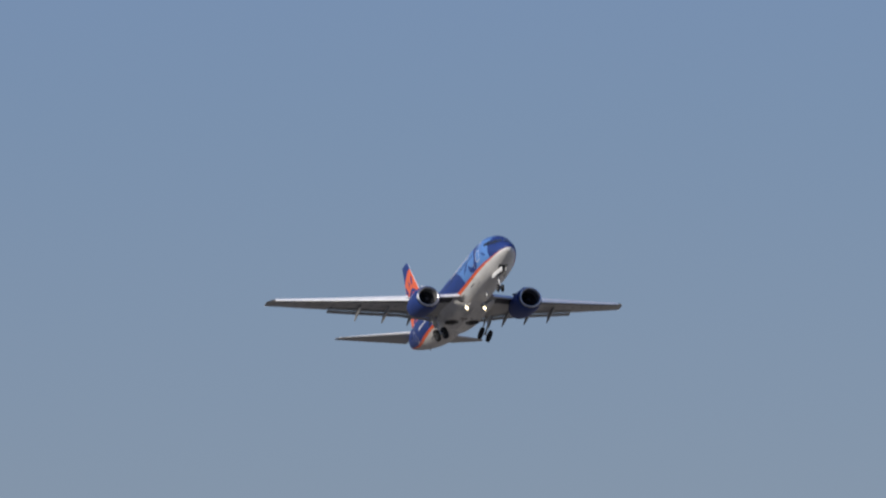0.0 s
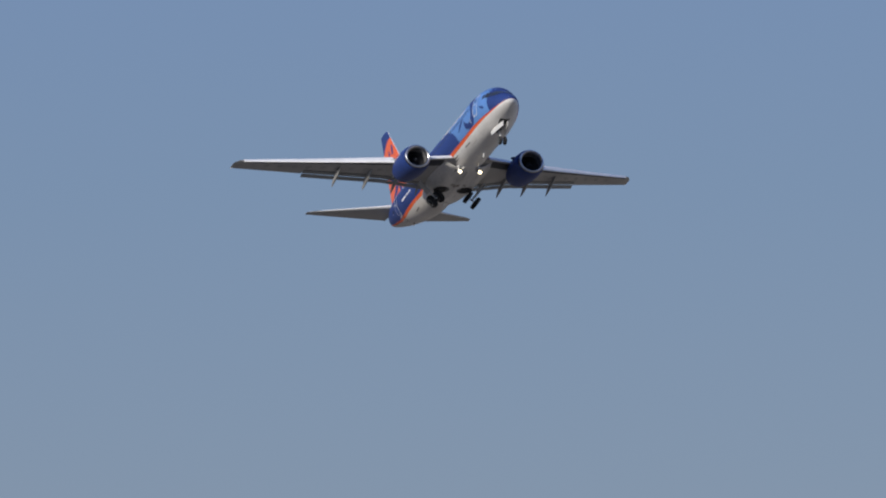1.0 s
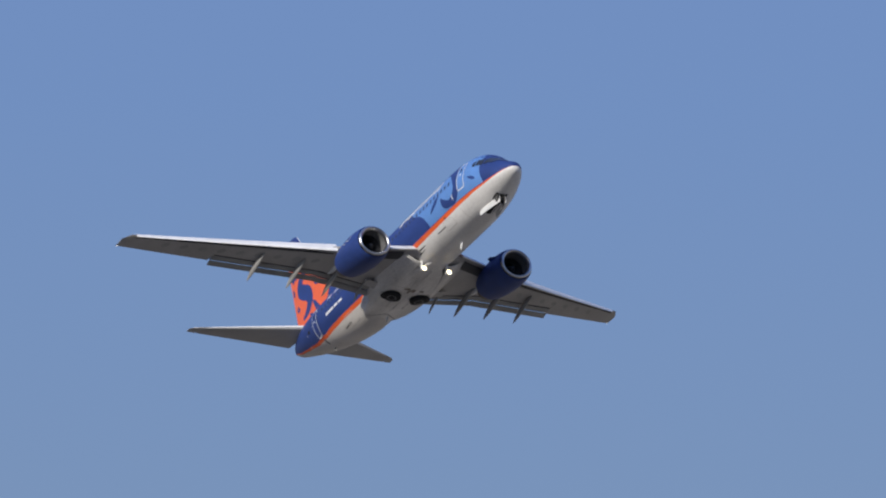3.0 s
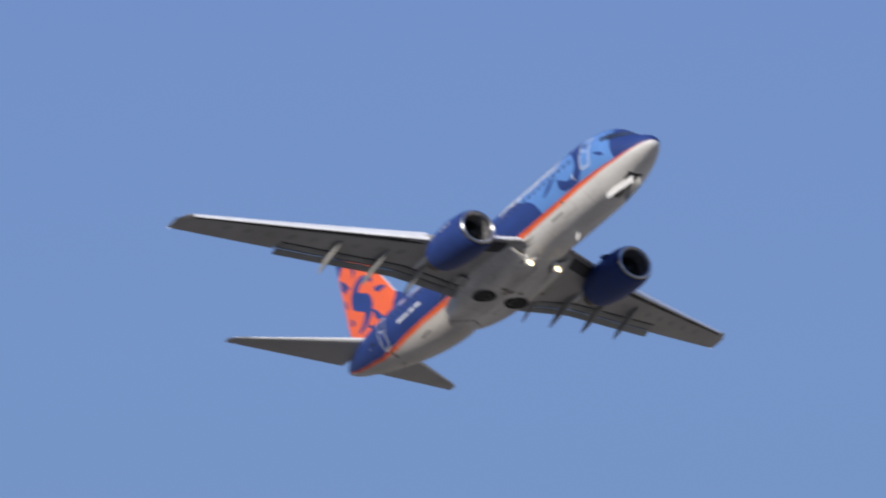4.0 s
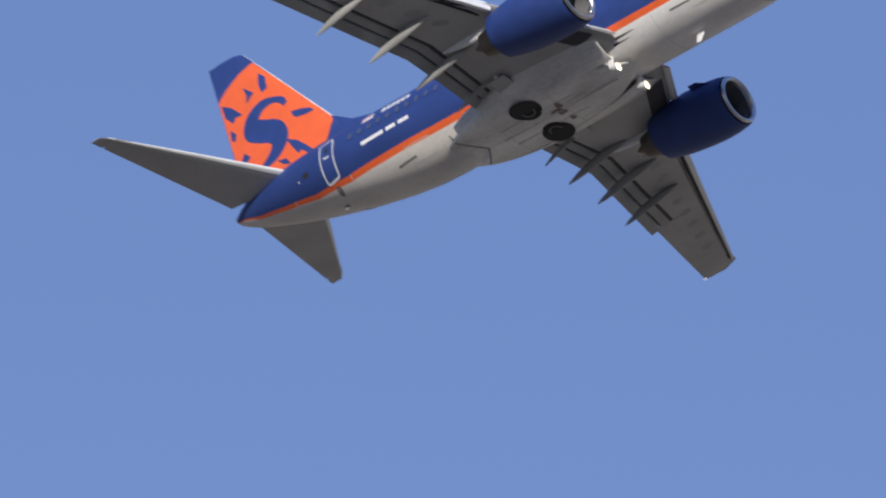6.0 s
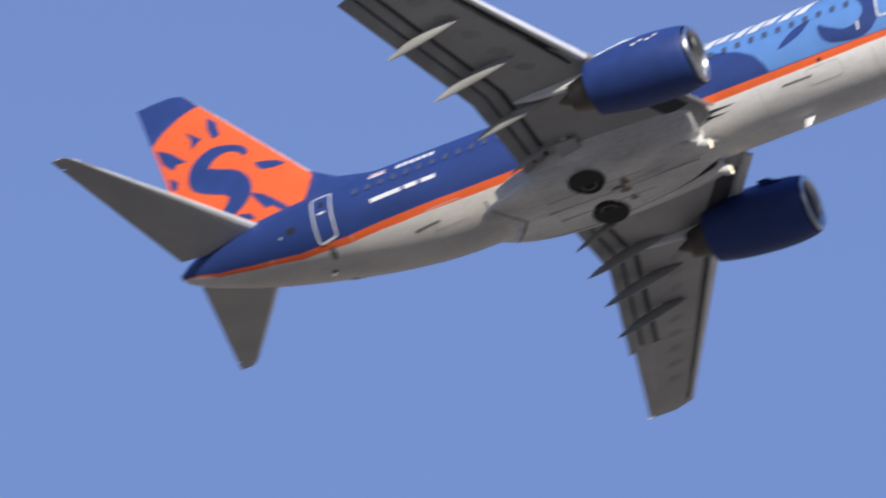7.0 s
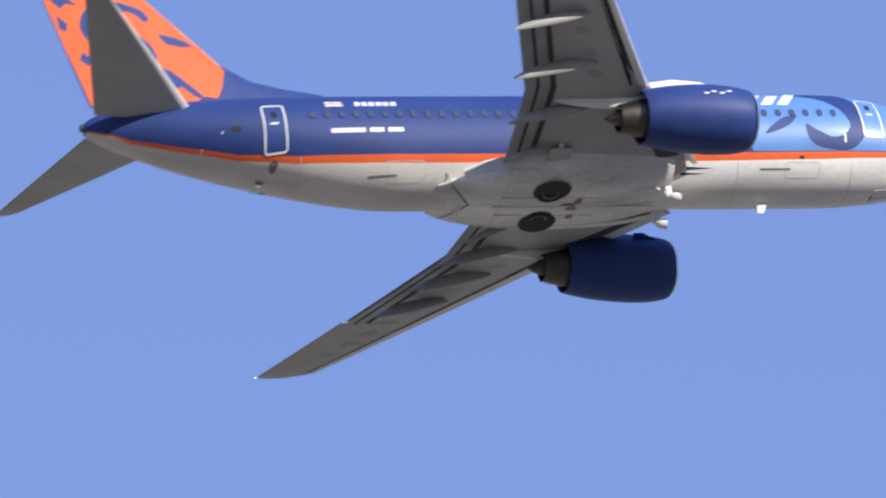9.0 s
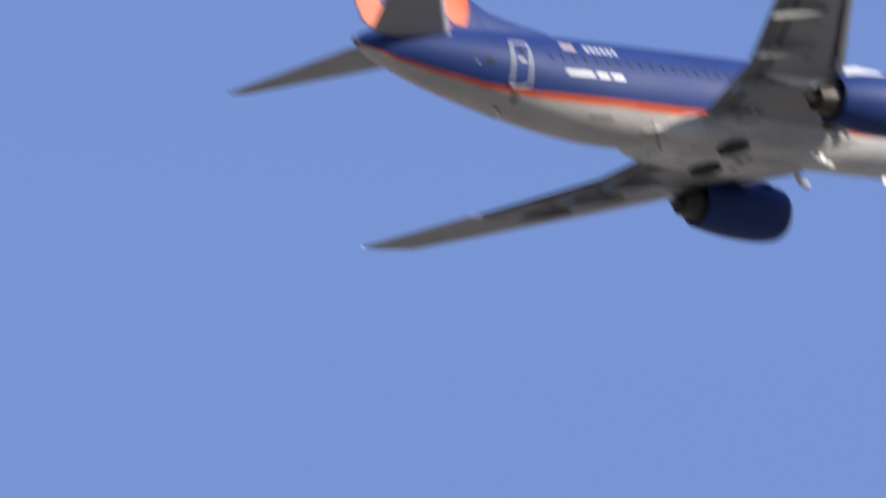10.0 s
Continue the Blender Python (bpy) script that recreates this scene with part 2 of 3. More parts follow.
def brush(rows, place, cross=8, steps=8):
    """A painted stroke along rows of (aft, z, width), laid onto a skin."""
    line = smooth_rows(rows, steps)
    bm = bmesh.new()
    old = None
    for i, (x, z, w) in enumerate(line):
        a, b = line[max(i - 1, 0)], line[min(i + 1, len(line) - 1)]
        t = Vector((b[0] - a[0], b[1] - a[1])).normalized()
        now = [bm.verts.new(place(x - t.y * w * k, z + t.x * w * k)) for k in np.linspace(-0.5, 0.5, cross)]
        if old:
            for j in range(cross - 1):
                bm.faces.new((old[j], old[j + 1], now[j + 1], now[j]))
        old = now
    return bm


def leaf(x, z, length, width, turn, place):
    c, s = math.cos(radians(turn)), math.sin(radians(turn))
    k = length / 2
    return brush([(x - c * k, z - s * k, 0.02), (x - c * k * 0.3, z - s * k * 0.3, width), (x + c * k * 0.5, z + s * k * 0.5, width * 0.7), (x + c * k, z + s * k, 0.03)], place, 5, 5)


def frame_strip(a0, a1, z0, z1, w, place):
    """A rounded rectangular outline, w wide."""
    pts = []
    r = 0.14
    for cx, cz, q0 in ((a1 - r, z1 - r, 0), (a0 + r, z1 - r, 90), (a0 + r, z0 + r, 180), (a1 - r, z0 + r, 270)):
        pts += [(cx, cz, radians(q0 + q), r) for q in (0, 30, 60, 90)]
    full = []
    for p, q in zip(pts, pts[1:] + pts[:1]):
        n = 1 if abs(p[2] - q[2]) > 0.01 and (p[0], p[1]) == (q[0], q[1]) else 6
        for i in range(n):
            u = i / n
            o = [(e[0] + math.cos(e[2]) * rad, e[1] + math.sin(e[2]) * rad) for e in (p, q) for rad in (r, r - w)]
            full.append([(o[0][k] + (o[2][k] - o[0][k]) * u, o[1][k] + (o[3][k] - o[1][k]) * u) for k in (0, 1)])
    bm = bmesh.new()
    vs = [[bm.verts.new(place(full[i][0][j], full[i][1][j])) for j in (0, 1)] for i in range(len(full))]
    for a, b in zip(vs, vs[1:] + vs[:1]):
        bm.faces.new((a[0], b[0], b[1], a[1]))
    return bm


def bars(boxes, place, slant=0.0):
    bm = bmesh.new()
    for a0, a1, z0, z1 in boxes:
        merge(bm, wrap([(a0, z0), (a1, z0), (a1 - slant * (z1 - z0), z1), (a0 - slant * (z1 - z0), z1)], place))
    return bm


for s in (-1, 1):
    on = lambda a, z, s=s: skin(a, z, s, 0.006)
    over = lambda a, z, s=s: skin(a, z, s, 0.014)
    top = lambda a, z, s=s: skin(a, z, s, 0.022)
    # pale field behind the nose, with darker waves on it
    part("pale_livery_field", wrap([(8.75, -0.98), (8.85, -0.7), (9.15, -0.25), (9.7, 0.15), (10.6, 0.5), (11.3, 1.0), (11.6, 1.5), (11.6, 1.86), (9.0, 1.86), (6.5, 1.86), (5.0, 1.8), (4.0, 1.72), (3.2, 1.5), (2.6, 1.25), (2.45, 0.4), (2.3, -0.4), (2.2, -0.84), (4.0, -0.93), (6.0, -0.98)], on),
         LIGHT_BLUE, fuselage, "pale blue painted field")
    part("wave_marking", brush([(7.1, 1.66, 0.1), (6.2, 1.62, 0.55), (5.35, 1.3, 0.85), (4.85, 0.6, 0.75), (4.75, -0.1, 0.62), (5.15, -0.62, 0.55), (5.8, -0.72, 0.42), (6.4, -0.5, 0.5), (6.7, -0.05, 0.1)], over), BLUE, fuselage, "dark blue curled wave")
    part("leaf_marking", leaf(7.6, -0.02, 1.5, 0.34, -29, over), BLUE, fuselage, "dark blue leaf shape")
    part("leaf_marking", leaf(3.1, -0.2, 0.8, 0.2, 28, over), BLUE, fuselage, "dark blue leaf shape")
    # title along the crown, unreadable
    for i in range(10):
        part("title_bar", bars([(12.55 - i * 0.6, 12.97 - i * 0.6, 0.84 + 0.1 * (i % 3 == 1), 1.5 + 0.12 * (i % 2))], top, 0.75), WHITE, fuselage, "slanted white title bar")
    part("static_mark", bars([(5.29, 5.36, -0.7, -0.4)], top), WHITE, fuselage, "small white vertical mark")
    # registration, flag and maker's line as bars
    for z0, z1 in ((1.02, 1.1), (0.85, 0.95)):
        part("flag_marking", bars([(23.25, 23.85, z0, z1)], on), WHITE, fuselage, "small white flag bar")
    part("flag_marking", bars([(23.25, 23.85, 0.96, 1.01)], on), ORANGE, fuselage, "small red flag bar")
    for i in range(6):
        part("registration_bar", bars([(21.34 + i * 0.255, 21.53 + i * 0.255, 0.86, 1.09)], on), WHITE, fuselage, "small white registration bar")
    for a0, a1 in ((22.65, 23.85), (22.0, 22.5), (21.3, 21.85)):
        part("type_bar", bars([(a0, a1, -0.27, -0.11)], on), WHITE, fuselage, "thin white lettering bar")
    # doors
    for a0, a1, z0, z1 in ((25.36, 26.16, -0.78, 0.92), (3.82, 4.6, -0.5, 1.2)):
        door = part("cabin_door", wrap([(a0 + 0.1, z0 + 0.05), (a1 - 0.1, z0 + 0.05), (a1 - 0.06, z0 + 0.1), (a1 - 0.06, z1 - 0.1), (a1 - 0.1, z1 - 0.05), (a0 + 0.1, z1 - 0.05), (a0 + 0.06, z1 - 0.1), (a0 + 0.06, z0 + 0.1)], top), BLUE if a0 > 10 else LIGHT_BLUE, airliner, "dark blue cabin door outlined in white" if a0 > 10 else "pale blue cabin door outlined in white")
        part("door_outline", frame_strip(a0, a1, z0, z1, 0.058, lambda a, z, s=s: skin(a, z, s, 0.03)), WHITE, door, "white door outline")
        part("door_window", wrap([(a0 + 0.3, z1 - 0.55), (a1 - 0.3, z1 - 0.55), (a1 - 0.3, z1 - 0.3), (a0 + 0.3, z1 - 0.3)], lambda a, z, s=s: skin(a, z, s, 0.03)), GLASS, door, "small dark door window")
        part("door_handle", wrap([(a0 + 0.28, z1 - 0.8), (a1 - 0.25, z1 - 0.8), (a1 - 0.25, z1 - 0.72), (a0 + 0.28, z1 - 0.72)], lambda a, z, s=s: skin(a, z, s, 0.03)), WHITE, door, "pale door handle")
    # cockpit glazing
    for ring in ([(1.62, 0.3), (1.55, 0.52), (1.95, 0.86), (2.2, 0.8), (2.2, 0.35)], [(2.27, 0.35), (2.27, 0.8), (2.75, 0.86), (2.75, 0.42)], [(2.82, 0.45), (2.82, 0.85), (3.1, 0.78), (3.1, 0.5)]):
        part("cockpit_window", wrap(ring, top, 0.1), GLASS, fuselage, "dark cockpit window")
    # belly outlets and hatches
    part("outflow_valve", wrap([(25.81 + 0.14 * math.cos(q), -1.02 + 0.13 * math.sin(q)) for q in np.linspace(0, 6.28, 14, endpoint=False)], on), SEAM, fuselage, "dark oval valve opening")
    part("hatch_mark", bars([(21.6, 22.6, -1.61, -1.55)], on), SEAM, fuselage, "thin dark hatch line")
    part("hatch_mark", bars([(7.4, 8.5, -1.51, -1.46)], on), SEAM, fuselage, "thin dark hatch line")
    part("hatch_mark", bars([(6.9, 7.05, -1.22, -1.12)], on), DARK, fuselage, "small dark port")
    part("cargo_door_seam", frame_strip(20.6, 21.9, -1.75, -1.2, 0.02, on), JOINT, fuselage, "thin cargo door seam")
    part("cargo_door_seam", frame_strip(6.3, 7.6, -1.7, -1.3, 0.02, on), JOINT, fuselage, "thin cargo door seam")

# skin joints round the lower body
for a, lo, hi in ((5.1, 131, 229), (9.3, 131, 229), (21.9, 126, 234), (24.9, 132, 228), (28.2, 140, 220)):
    zt, zb, hw = section(a)
    zc, h = (zt + zb) / 2, (zt - zb) / 2
    rings = [[V(a + da, (hw + 0.004) * math.sin(radians(q)), zc + (h + 0.004) * math.cos(radians(q))) for q in np.linspace(lo, hi, 33)] for da in (0, 0.025)]
    part("skin_joint", loft(rings, closed=False, caps=False), JOINT, fuselage)

# cabin windows: one row a side at the same height
win = wrap([(0.1 * math.copysign(abs(math.cos(q)) ** 0.5, math.cos(q)), 0.15 * math.copysign(abs(math.sin(q)) ** 0.6, math.sin(q))) for q in np.linspace(0, 2 * math.pi, 16, endpoint=False)],
           lambda a, z: V(16 + a, 0.02 * (1 - (z / 0.3) ** 2), z))
win_me = bpy.data.meshes.new("cabin_window")
win.to_mesh(win_me)
win.free()
win_me.materials.append(CABIN)
for s in (-1, 1):
    for i in range(38):
        a = 5.6 + i * 0.508
        if a > 24.4:
            break
        p = skin(a, 0.45, s, 0.01)
        ob = new("cabin_window", win_me)
        ob.parent = fuselage
        ob.matrix_basis = Matrix.Translation(p) @ Matrix.Diagonal((1, s, 1, 1)) @ pose(0, 0, 0, 13, 0, 0)

# wing-body fairing under the belly
FAIRING = smooth_rows([(11.2, 0.3, -1.98, -1.88), (12.2, 0.75, -2.06, -1.75), (13.2, 1.3, -2.12, -1.5), (14.2, 1.72, -2.16, -1.25), (15.2, 1.88, -2.16, -1.3), (17.0, 1.82, -2.15, -1.3), (18.4, 1.6, -2.09, -1.45), (19.4, 1.28, -2.02, -1.6), (20.1, 0.9, -1.92, -1.75)], 4)
rings = []
for a, hw, zb, zt in FAIRING:
    zc, h = (zt + zb) / 2, (zt - zb) / 2
    rings.append([V(a, hw * math.copysign(abs(math.sin(q)) ** 0.6, math.sin(q)), zc + h * math.copysign(abs(math.cos(q)) ** 0.7, math.cos(q))) for q in np.linspace(0, 2 * math.pi, 40, endpoint=False)])
fair_rings = rings
fairing = part("belly_fairing", loft(rings), BELLY, airliner, "worn light grey belly fairing")


# ---- wings ----
def half(x, t):
    return 5 * t * (0.2969 * math.sqrt(max(x, 0)) - 0.126 * x - 0.3516 * x * x + 0.2843 * x ** 3 - 0.1015 * x ** 4)


def foil(le, chord, t, x0=0.0, x1=1.0, n=14):
    """Outline of a wing section from x0 to x1 of its chord: (aft, up)."""
    xs = [x0 + (x1 - x0) * (1 - math.cos(math.pi * i / n)) / 2 for i in range(n + 1)]
    up = [(le + x * chord, half(x, t) * chord) for x in xs]
    low = [(le + x * chord, -half(x, t) * chord * 0.8) for x in xs[::-1]]
    return up + low


def wing_z(y):
    return -1.25 + 0.150 * (y - 1.88) + 0.0008 * (y - 1.88) ** 2


def lead(y):
    return float(np.interp(y, [0.0, 1.9, 4.2, 16.72, 17.06], [10.5, 11.45, 12.95, 19.8, 20.58]))


def trail(y):
    return float(np.interp(y, [0.0, 5.4, 17.06], [17.7, 17.95, 21.68]))


def thick(y):
    return float(np.interp(y, [0, 5.4, 17.02], [0.135, 0.112, 0.09]))


def cut(y):
    return float(np.interp(y, [0.0, 5.4, 11.6], [16.85, 16.95, 18.92]))


def lift(outline, y, s, dz=0.0):
    return [V(a, s * y, wing_z(y) + z + dz) for a, z in outline]


def turned(outline, deg, dx=0.0, dz=0.0):
    a0, z0 = outline[0]
    c, q = math.cos(radians(deg)), math.sin(radians(deg))
    return [(a0 + dx + (a - a0) * c + (z - z0) * q, z0 + dz - (a - a0) * q + (z - z0) * c) for a, z in outline]


def wing_under(a, y):
    c = trail(y) - lead(y)
    return wing_z(y) - half(min(max((a - lead(y)) / c, 0.0), 1.0), thick(y)) * c * 0.8


SLAT = 0.14


def make_wing(s):
    side = "wing"
    rings = []
    for y in (0.9, 1.9, 3.0, 4.2, 5.4, 7.4, 9.4, 11.6):
        c = trail(y) - lead(y)
        x0 = 0.0 if y < 5.5 else 0.14
        rings.append(lift(foil(lead(y), c, thick(y), x0, (cut(y) - lead(y)) / c), y, s))
    bm = loft(rings)
    rings = []
    for y in (11.62, 13.0, 15.0, 15.86, 15.87, 16.5, 16.72, 16.9, 17.06):
        c = trail(y) - lead(y)
        rings.append(lift(foil(lead(y), c, thick(y) * (1 if y < 16.7 else 0.6 if y < 16.9 else 0.2), 0.14 if y < 16.4 else 0.0, 1.0 if y > 15.865 else 0.78), y, s))
    merge(bm, loft(rings))
    wing = part(side, bm, WING_GREY, airliner, "grey swept wing with extended flaps and slats")
    # slats along the outer leading edge
    for y0, y1 in ((5.6, 8.42), (8.43, 11.12), (11.13, 13.82), (13.83, 16.45)):
        rings = []
        for y in np.linspace(y0, y1, 4):
            c = trail(y) - lead(y)
            o = foil(lead(y), c, thick(y) * 1.1, 0.0, SLAT, 8)
            rings.append(lift(turned(o, -42, 0.015 * c, -0.052 * c), y, s))
        part("slat", loft(rings), BARE, wing, "bright metal leading-edge slat")
        # dark sheet behind the slat paints in the shade of its cove
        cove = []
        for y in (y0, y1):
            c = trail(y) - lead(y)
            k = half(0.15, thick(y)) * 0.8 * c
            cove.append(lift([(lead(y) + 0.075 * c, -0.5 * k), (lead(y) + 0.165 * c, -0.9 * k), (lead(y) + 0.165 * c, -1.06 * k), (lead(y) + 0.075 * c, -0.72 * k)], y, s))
        part("slat_cove_shade", loft(cove), DARK, wing, "dark sheet standing for shade behind the slat")
    # inboard leading-edge flap
    rings = [lift([(lead(y) - 0.02, 0.2), (lead(y) + 0.12, 0.16), (lead(y) - 0.3, -0.2), (lead(y) - 0.42, -0.17)], y, s) for y in (1.6, 3.95)]
    part("leading_edge_flap", loft(rings), WHITE, wing, "white inboard leading-edge flap")
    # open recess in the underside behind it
    # dark sheet on the underside behind it, painted as an open recess's shade
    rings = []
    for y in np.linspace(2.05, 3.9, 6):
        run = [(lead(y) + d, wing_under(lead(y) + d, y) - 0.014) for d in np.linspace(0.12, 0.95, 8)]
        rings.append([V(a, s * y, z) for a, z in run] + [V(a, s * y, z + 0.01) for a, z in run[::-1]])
    part("leading_edge_recess_shade", loft(rings), COVE_SHADE, wing, "dark sheet standing for shade in the leading-edge flap recess")
    # spoilers and the shroud over the flap slots
    for y0, y1 in ((1.9, 5.52), (5.53, 7.92), (7.93, 9.72), (9.73, 11.6)):
        rings = []
        for y in (y0, y1):
            c = trail(y) - lead(y)
            x = (cut(y) - lead(y)) / c
            zt = half(x, thick(y)) * c
            rings.append(lift([(cut(y) - 0.02, zt), (cut(y) + 0.9, zt * 0.15), (cut(y) + 0.9, zt * 0.15 - 0.02), (cut(y) - 0.02, zt - 0.03)], y, s))
        part("spoiler", loft(rings), WING_GREY, wing)
    # two-piece flaps
    for y0, y1 in ((1.72, 5.51), (5.52, 11.64)):
        for first in (True, False):
            rings = []
            for y in np.linspace(y0, y1, 4):
                gap = trail(y) - cut(y)
                c = gap * (0.4 if first else 0.47)
                st = cut(y) + (0.2 if first else 0.2 + gap * 0.52)
                o = [(a, z) for a, z in foil(st, c, 0.16 if first else 0.14)]
                rings.append(lift(turned(o, 9 if first else 17, 0, -0.06 if first else -0.13), y, s))
            part("flap" if first else "aft_flap", loft(rings), FLAP_GREY, wing, "grey trailing-edge flap lowered for take-off")
    # dark strips ahead of each flap piece, put in as the slots' shade
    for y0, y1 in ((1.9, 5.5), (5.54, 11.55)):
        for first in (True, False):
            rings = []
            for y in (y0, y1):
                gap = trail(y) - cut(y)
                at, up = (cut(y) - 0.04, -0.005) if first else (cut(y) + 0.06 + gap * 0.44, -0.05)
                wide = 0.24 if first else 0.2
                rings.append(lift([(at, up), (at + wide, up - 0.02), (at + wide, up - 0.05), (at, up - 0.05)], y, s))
            part("flap_slot_shade", loft(rings), COVE_SHADE, wing, "dark strip standing for shade in the flap slot")
    # aileron
    rings = []
    for y in np.linspace(11.66, 15.85, 4):
        c = trail(y) - lead(y)
        rings.append(lift(foil(lead(y) - 0.0, c, thick(y), 0.782, 1.0), y, s))
    part("aileron", loft(rings), WING_GREY, wing)
    # flap-track fairings
    for y, tip, length, r in ((2.6, 18.2, 1.8, 0.12), (4.55, 18.6, 3.0, 0.2), (6.81, 18.98, 3.1, 0.21), (9.2, 19.55, 2.8, 0.19)):
        rings = []
        for u in np.linspace(0, 1, 14):
            k = math.sin(math.pi * min(u * 0.98 + 0.01, 1)) ** 0.65
            a = tip - length * (1 - u)
            zc = wing_z(y) - 0.22 - 0.22 * u - 0.4 * u * u
            rings.append([V(a, s * y + r * 0.62 * k * math.sin(q), zc + r * 1.15 * k * math.cos(q)) for q in np.linspace(0, 2 * math.pi, 14, endpoint=False)])
        part("flap_track_fairing", loft(rings), FLAP_GREY, wing, "canoe-shaped grey flap-track fairing")
    # tip light
    part("tip_light", tube(V(21.56, s * 16.99, wing_z(17.0)), V(21.7, s * 17.0, wing_z(17.0)), 0.022, 0.012), NAV, wing, "white wingtip light")
    # unpainted access panels below
    for i in range(9):
        y = 6.2 + i * 1.05
        a = lead(y) + (trail(y) - lead(y)) * 0.42
        c = trail(y) - lead(y)
        z = wing_z(y) - half(0.42, thick(y)) * c * 0.8 - 0.006
        bm = bmesh.new()
        bm.faces.new([bm.verts.new(V(a + 0.30 * math.cos(q) + 0.2 * math.sin(q), s * (y + 0.22 * math.sin(q)), z + 0.16 * 0.22 * math.sin(q))) for q in np.linspace(0, 2 * math.pi, 16, endpoint=False)])
        part("access_panel", bm, FLAP_GREY, wing, smooth=False)
    return wing


def make_engine(s):
    y0, zc = 4.83 * s, -1.82
    prof = smooth_rows([(10.04, 0.92, 0.0), (10.09, 1.0, 0.0), (10.4, 1.12, 0.0), (11.0, 1.2, 0.02), (11.8, 1.22, 0.06), (12.8, 1.15, 0.1), (13.6, 1.02, 0.13), (13.95, 0.93, 0.14)], 4)

    def ring(a, r, dz, sq=0.91):
        return [V(a, y0 + r * math.sin(q) * 1.03, zc + dz + r * math.cos(q) * (1 if math.cos(q) > 0 else sq)) for q in np.linspace(0, 2 * math.pi, 40, endpoint=False)]

    nac = part("engine_nacelle", loft([ring(*p) for p in prof if p[0] > 10.15] + [ring(13.9, 0.86, 0.14), ring(13.0, 0.8, 0.12)], caps=False), BLUE, airliner, "dark blue engine nacelle under the wing")
    lip = [ring(*p) for p in prof if p[0] <= 10.2][::-1] + [ring(10.07, 0.86, 0), ring(10.14, 0.82, 0), ring(10.27, 0.795, 0)]
    part("inlet_lip", loft(lip, caps=False), LIP, nac, "bright metal engine inlet lip")
    part("inlet_duct", loft([ring(10.26, 0.797, 0, 0.94), ring(10.8, 0.79, 0, 1.0), ring(11.1, 0.79, 0, 1.0)], caps=False), DUCT, nac)
    bm = bmesh.new()
    for i in range(24):
        q = 2 * math.pi * i / 24
        old = None
        for r in np.linspace(0.22, 0.78, 5):
            tw = radians(25 + 40 * (r - 0.22) / 0.56)
            w = 0.085 + 0.05 * r
            pts = []
            for k in (-1, 1):
                qq = q + k * w * math.sin(tw) / r
                pts.append(bm.verts.new(V(10.93 + k * w * math.cos(tw), y0 + r * math.sin(qq), zc + r * math.cos(qq))))
            if old:
                bm.faces.new((old[0], old[1], pts[1], pts[0]))
            old = pts
    part("fan", bm, FAN, nac, "dark ring of fan blades")
    bm = bmesh.new()
    bm.faces.new([bm.verts.new(V(11.12, y0 + 0.79 * math.sin(q), zc + 0.79 * math.cos(q))) for q in np.linspace(0, 2 * math.pi, 32, endpoint=False)])
    part("fan_case_back", bm, DARK, nac, smooth=False)
    sp = [[V(10.57 + 0.34 * u, y0 + 0.25 * math.sqrt(u) * math.sin(q), zc + 0.25 * math.sqrt(u) * math.cos(q)) for q in np.linspace(0, 2 * math.pi, 20, endpoint=False)] for u in (0.01, 0.1, 0.3, 0.6, 1.0)]
    part("spinner", loft(sp), FAN, nac, "grey engine spinner")
    core = [ring(a, r, 0.14, 1.0) for a, r in ((13.2, 0.72), (13.9, 0.66), (14.4, 0.56), (14.75, 0.47), (14.74, 0.43), (14.2, 0.45))]
    part("core_nozzle", loft(core, caps=False), STEEL, nac, "heat-stained metal exhaust nozzle")
    plug = [ring(a, r, 0.14, 1.0) for a, r in ((14.1, 0.36), (14.6, 0.3), (15.0, 0.17), (15.25, 0.03))]
    part("exhaust_plug", loft(plug), STEEL, nac, "metal exhaust cone")
    # pylon
    rows = []
    for a, zb, zt, w in ((10.9, -0.65, -0.52, 0.04), (11.6, -0.7, -0.26, 0.18), (12.6, -0.9, -0.16, 0.25), (13.6, -1.15, -0.3, 0.26), (14.8, -1.3, -0.6, 0.2), (16.2, -1.15, -0.75, 0.12), (16.9, -1.0, -0.85, 0.03)):
        rows.append([V(a, y0 + w * math.sin(q), (zb + zt) / 2 + (zt - zb) / 2 * math.copysign(abs(math.cos(q)) ** 0.6, math.cos(q))) for q in np.linspace(0, 2 * math.pi, 16, endpoint=False)])
    part("pylon", loft(rows), WHITE, nac, "white engine pylon")
    # vortex strake and maker's marks
    bm = box((0, 0, 0), (0.9, 0.02, 0.28))
    for v in bm.verts:
        if v.co.x > 0.5 and v.co.z > 0.1:
            v.co.x = 0.35
        q = radians(58) * -s
        v.co = V(11.6 - v.co.x, y0 + math.sin(q) * (1.2 + v.co.z) + v.co.y * math.cos(q), zc + math.cos(q) * (1.2 + v.co.z))
    part("strake", bm, BLUE, nac, "small blue nacelle fin")
    for i in range(4):
        q0 = radians(72 + 4 * (i % 2)) * s
        bm = bmesh.new()
        bm.faces.new([bm.verts.new(V(11.0 + i * 0.27 + da, y0 + 1.29 * math.sin(q0 + dq), zc + 0.03 + 1.26 * math.cos(q0 + dq))) for da, dq in ((0, 0), (0.17, 0), (0.17, 0.07), (0, 0.07))])
        part("nacelle_mark", bm, WHITE, nac, "small white mark", smooth=False)
    return nac


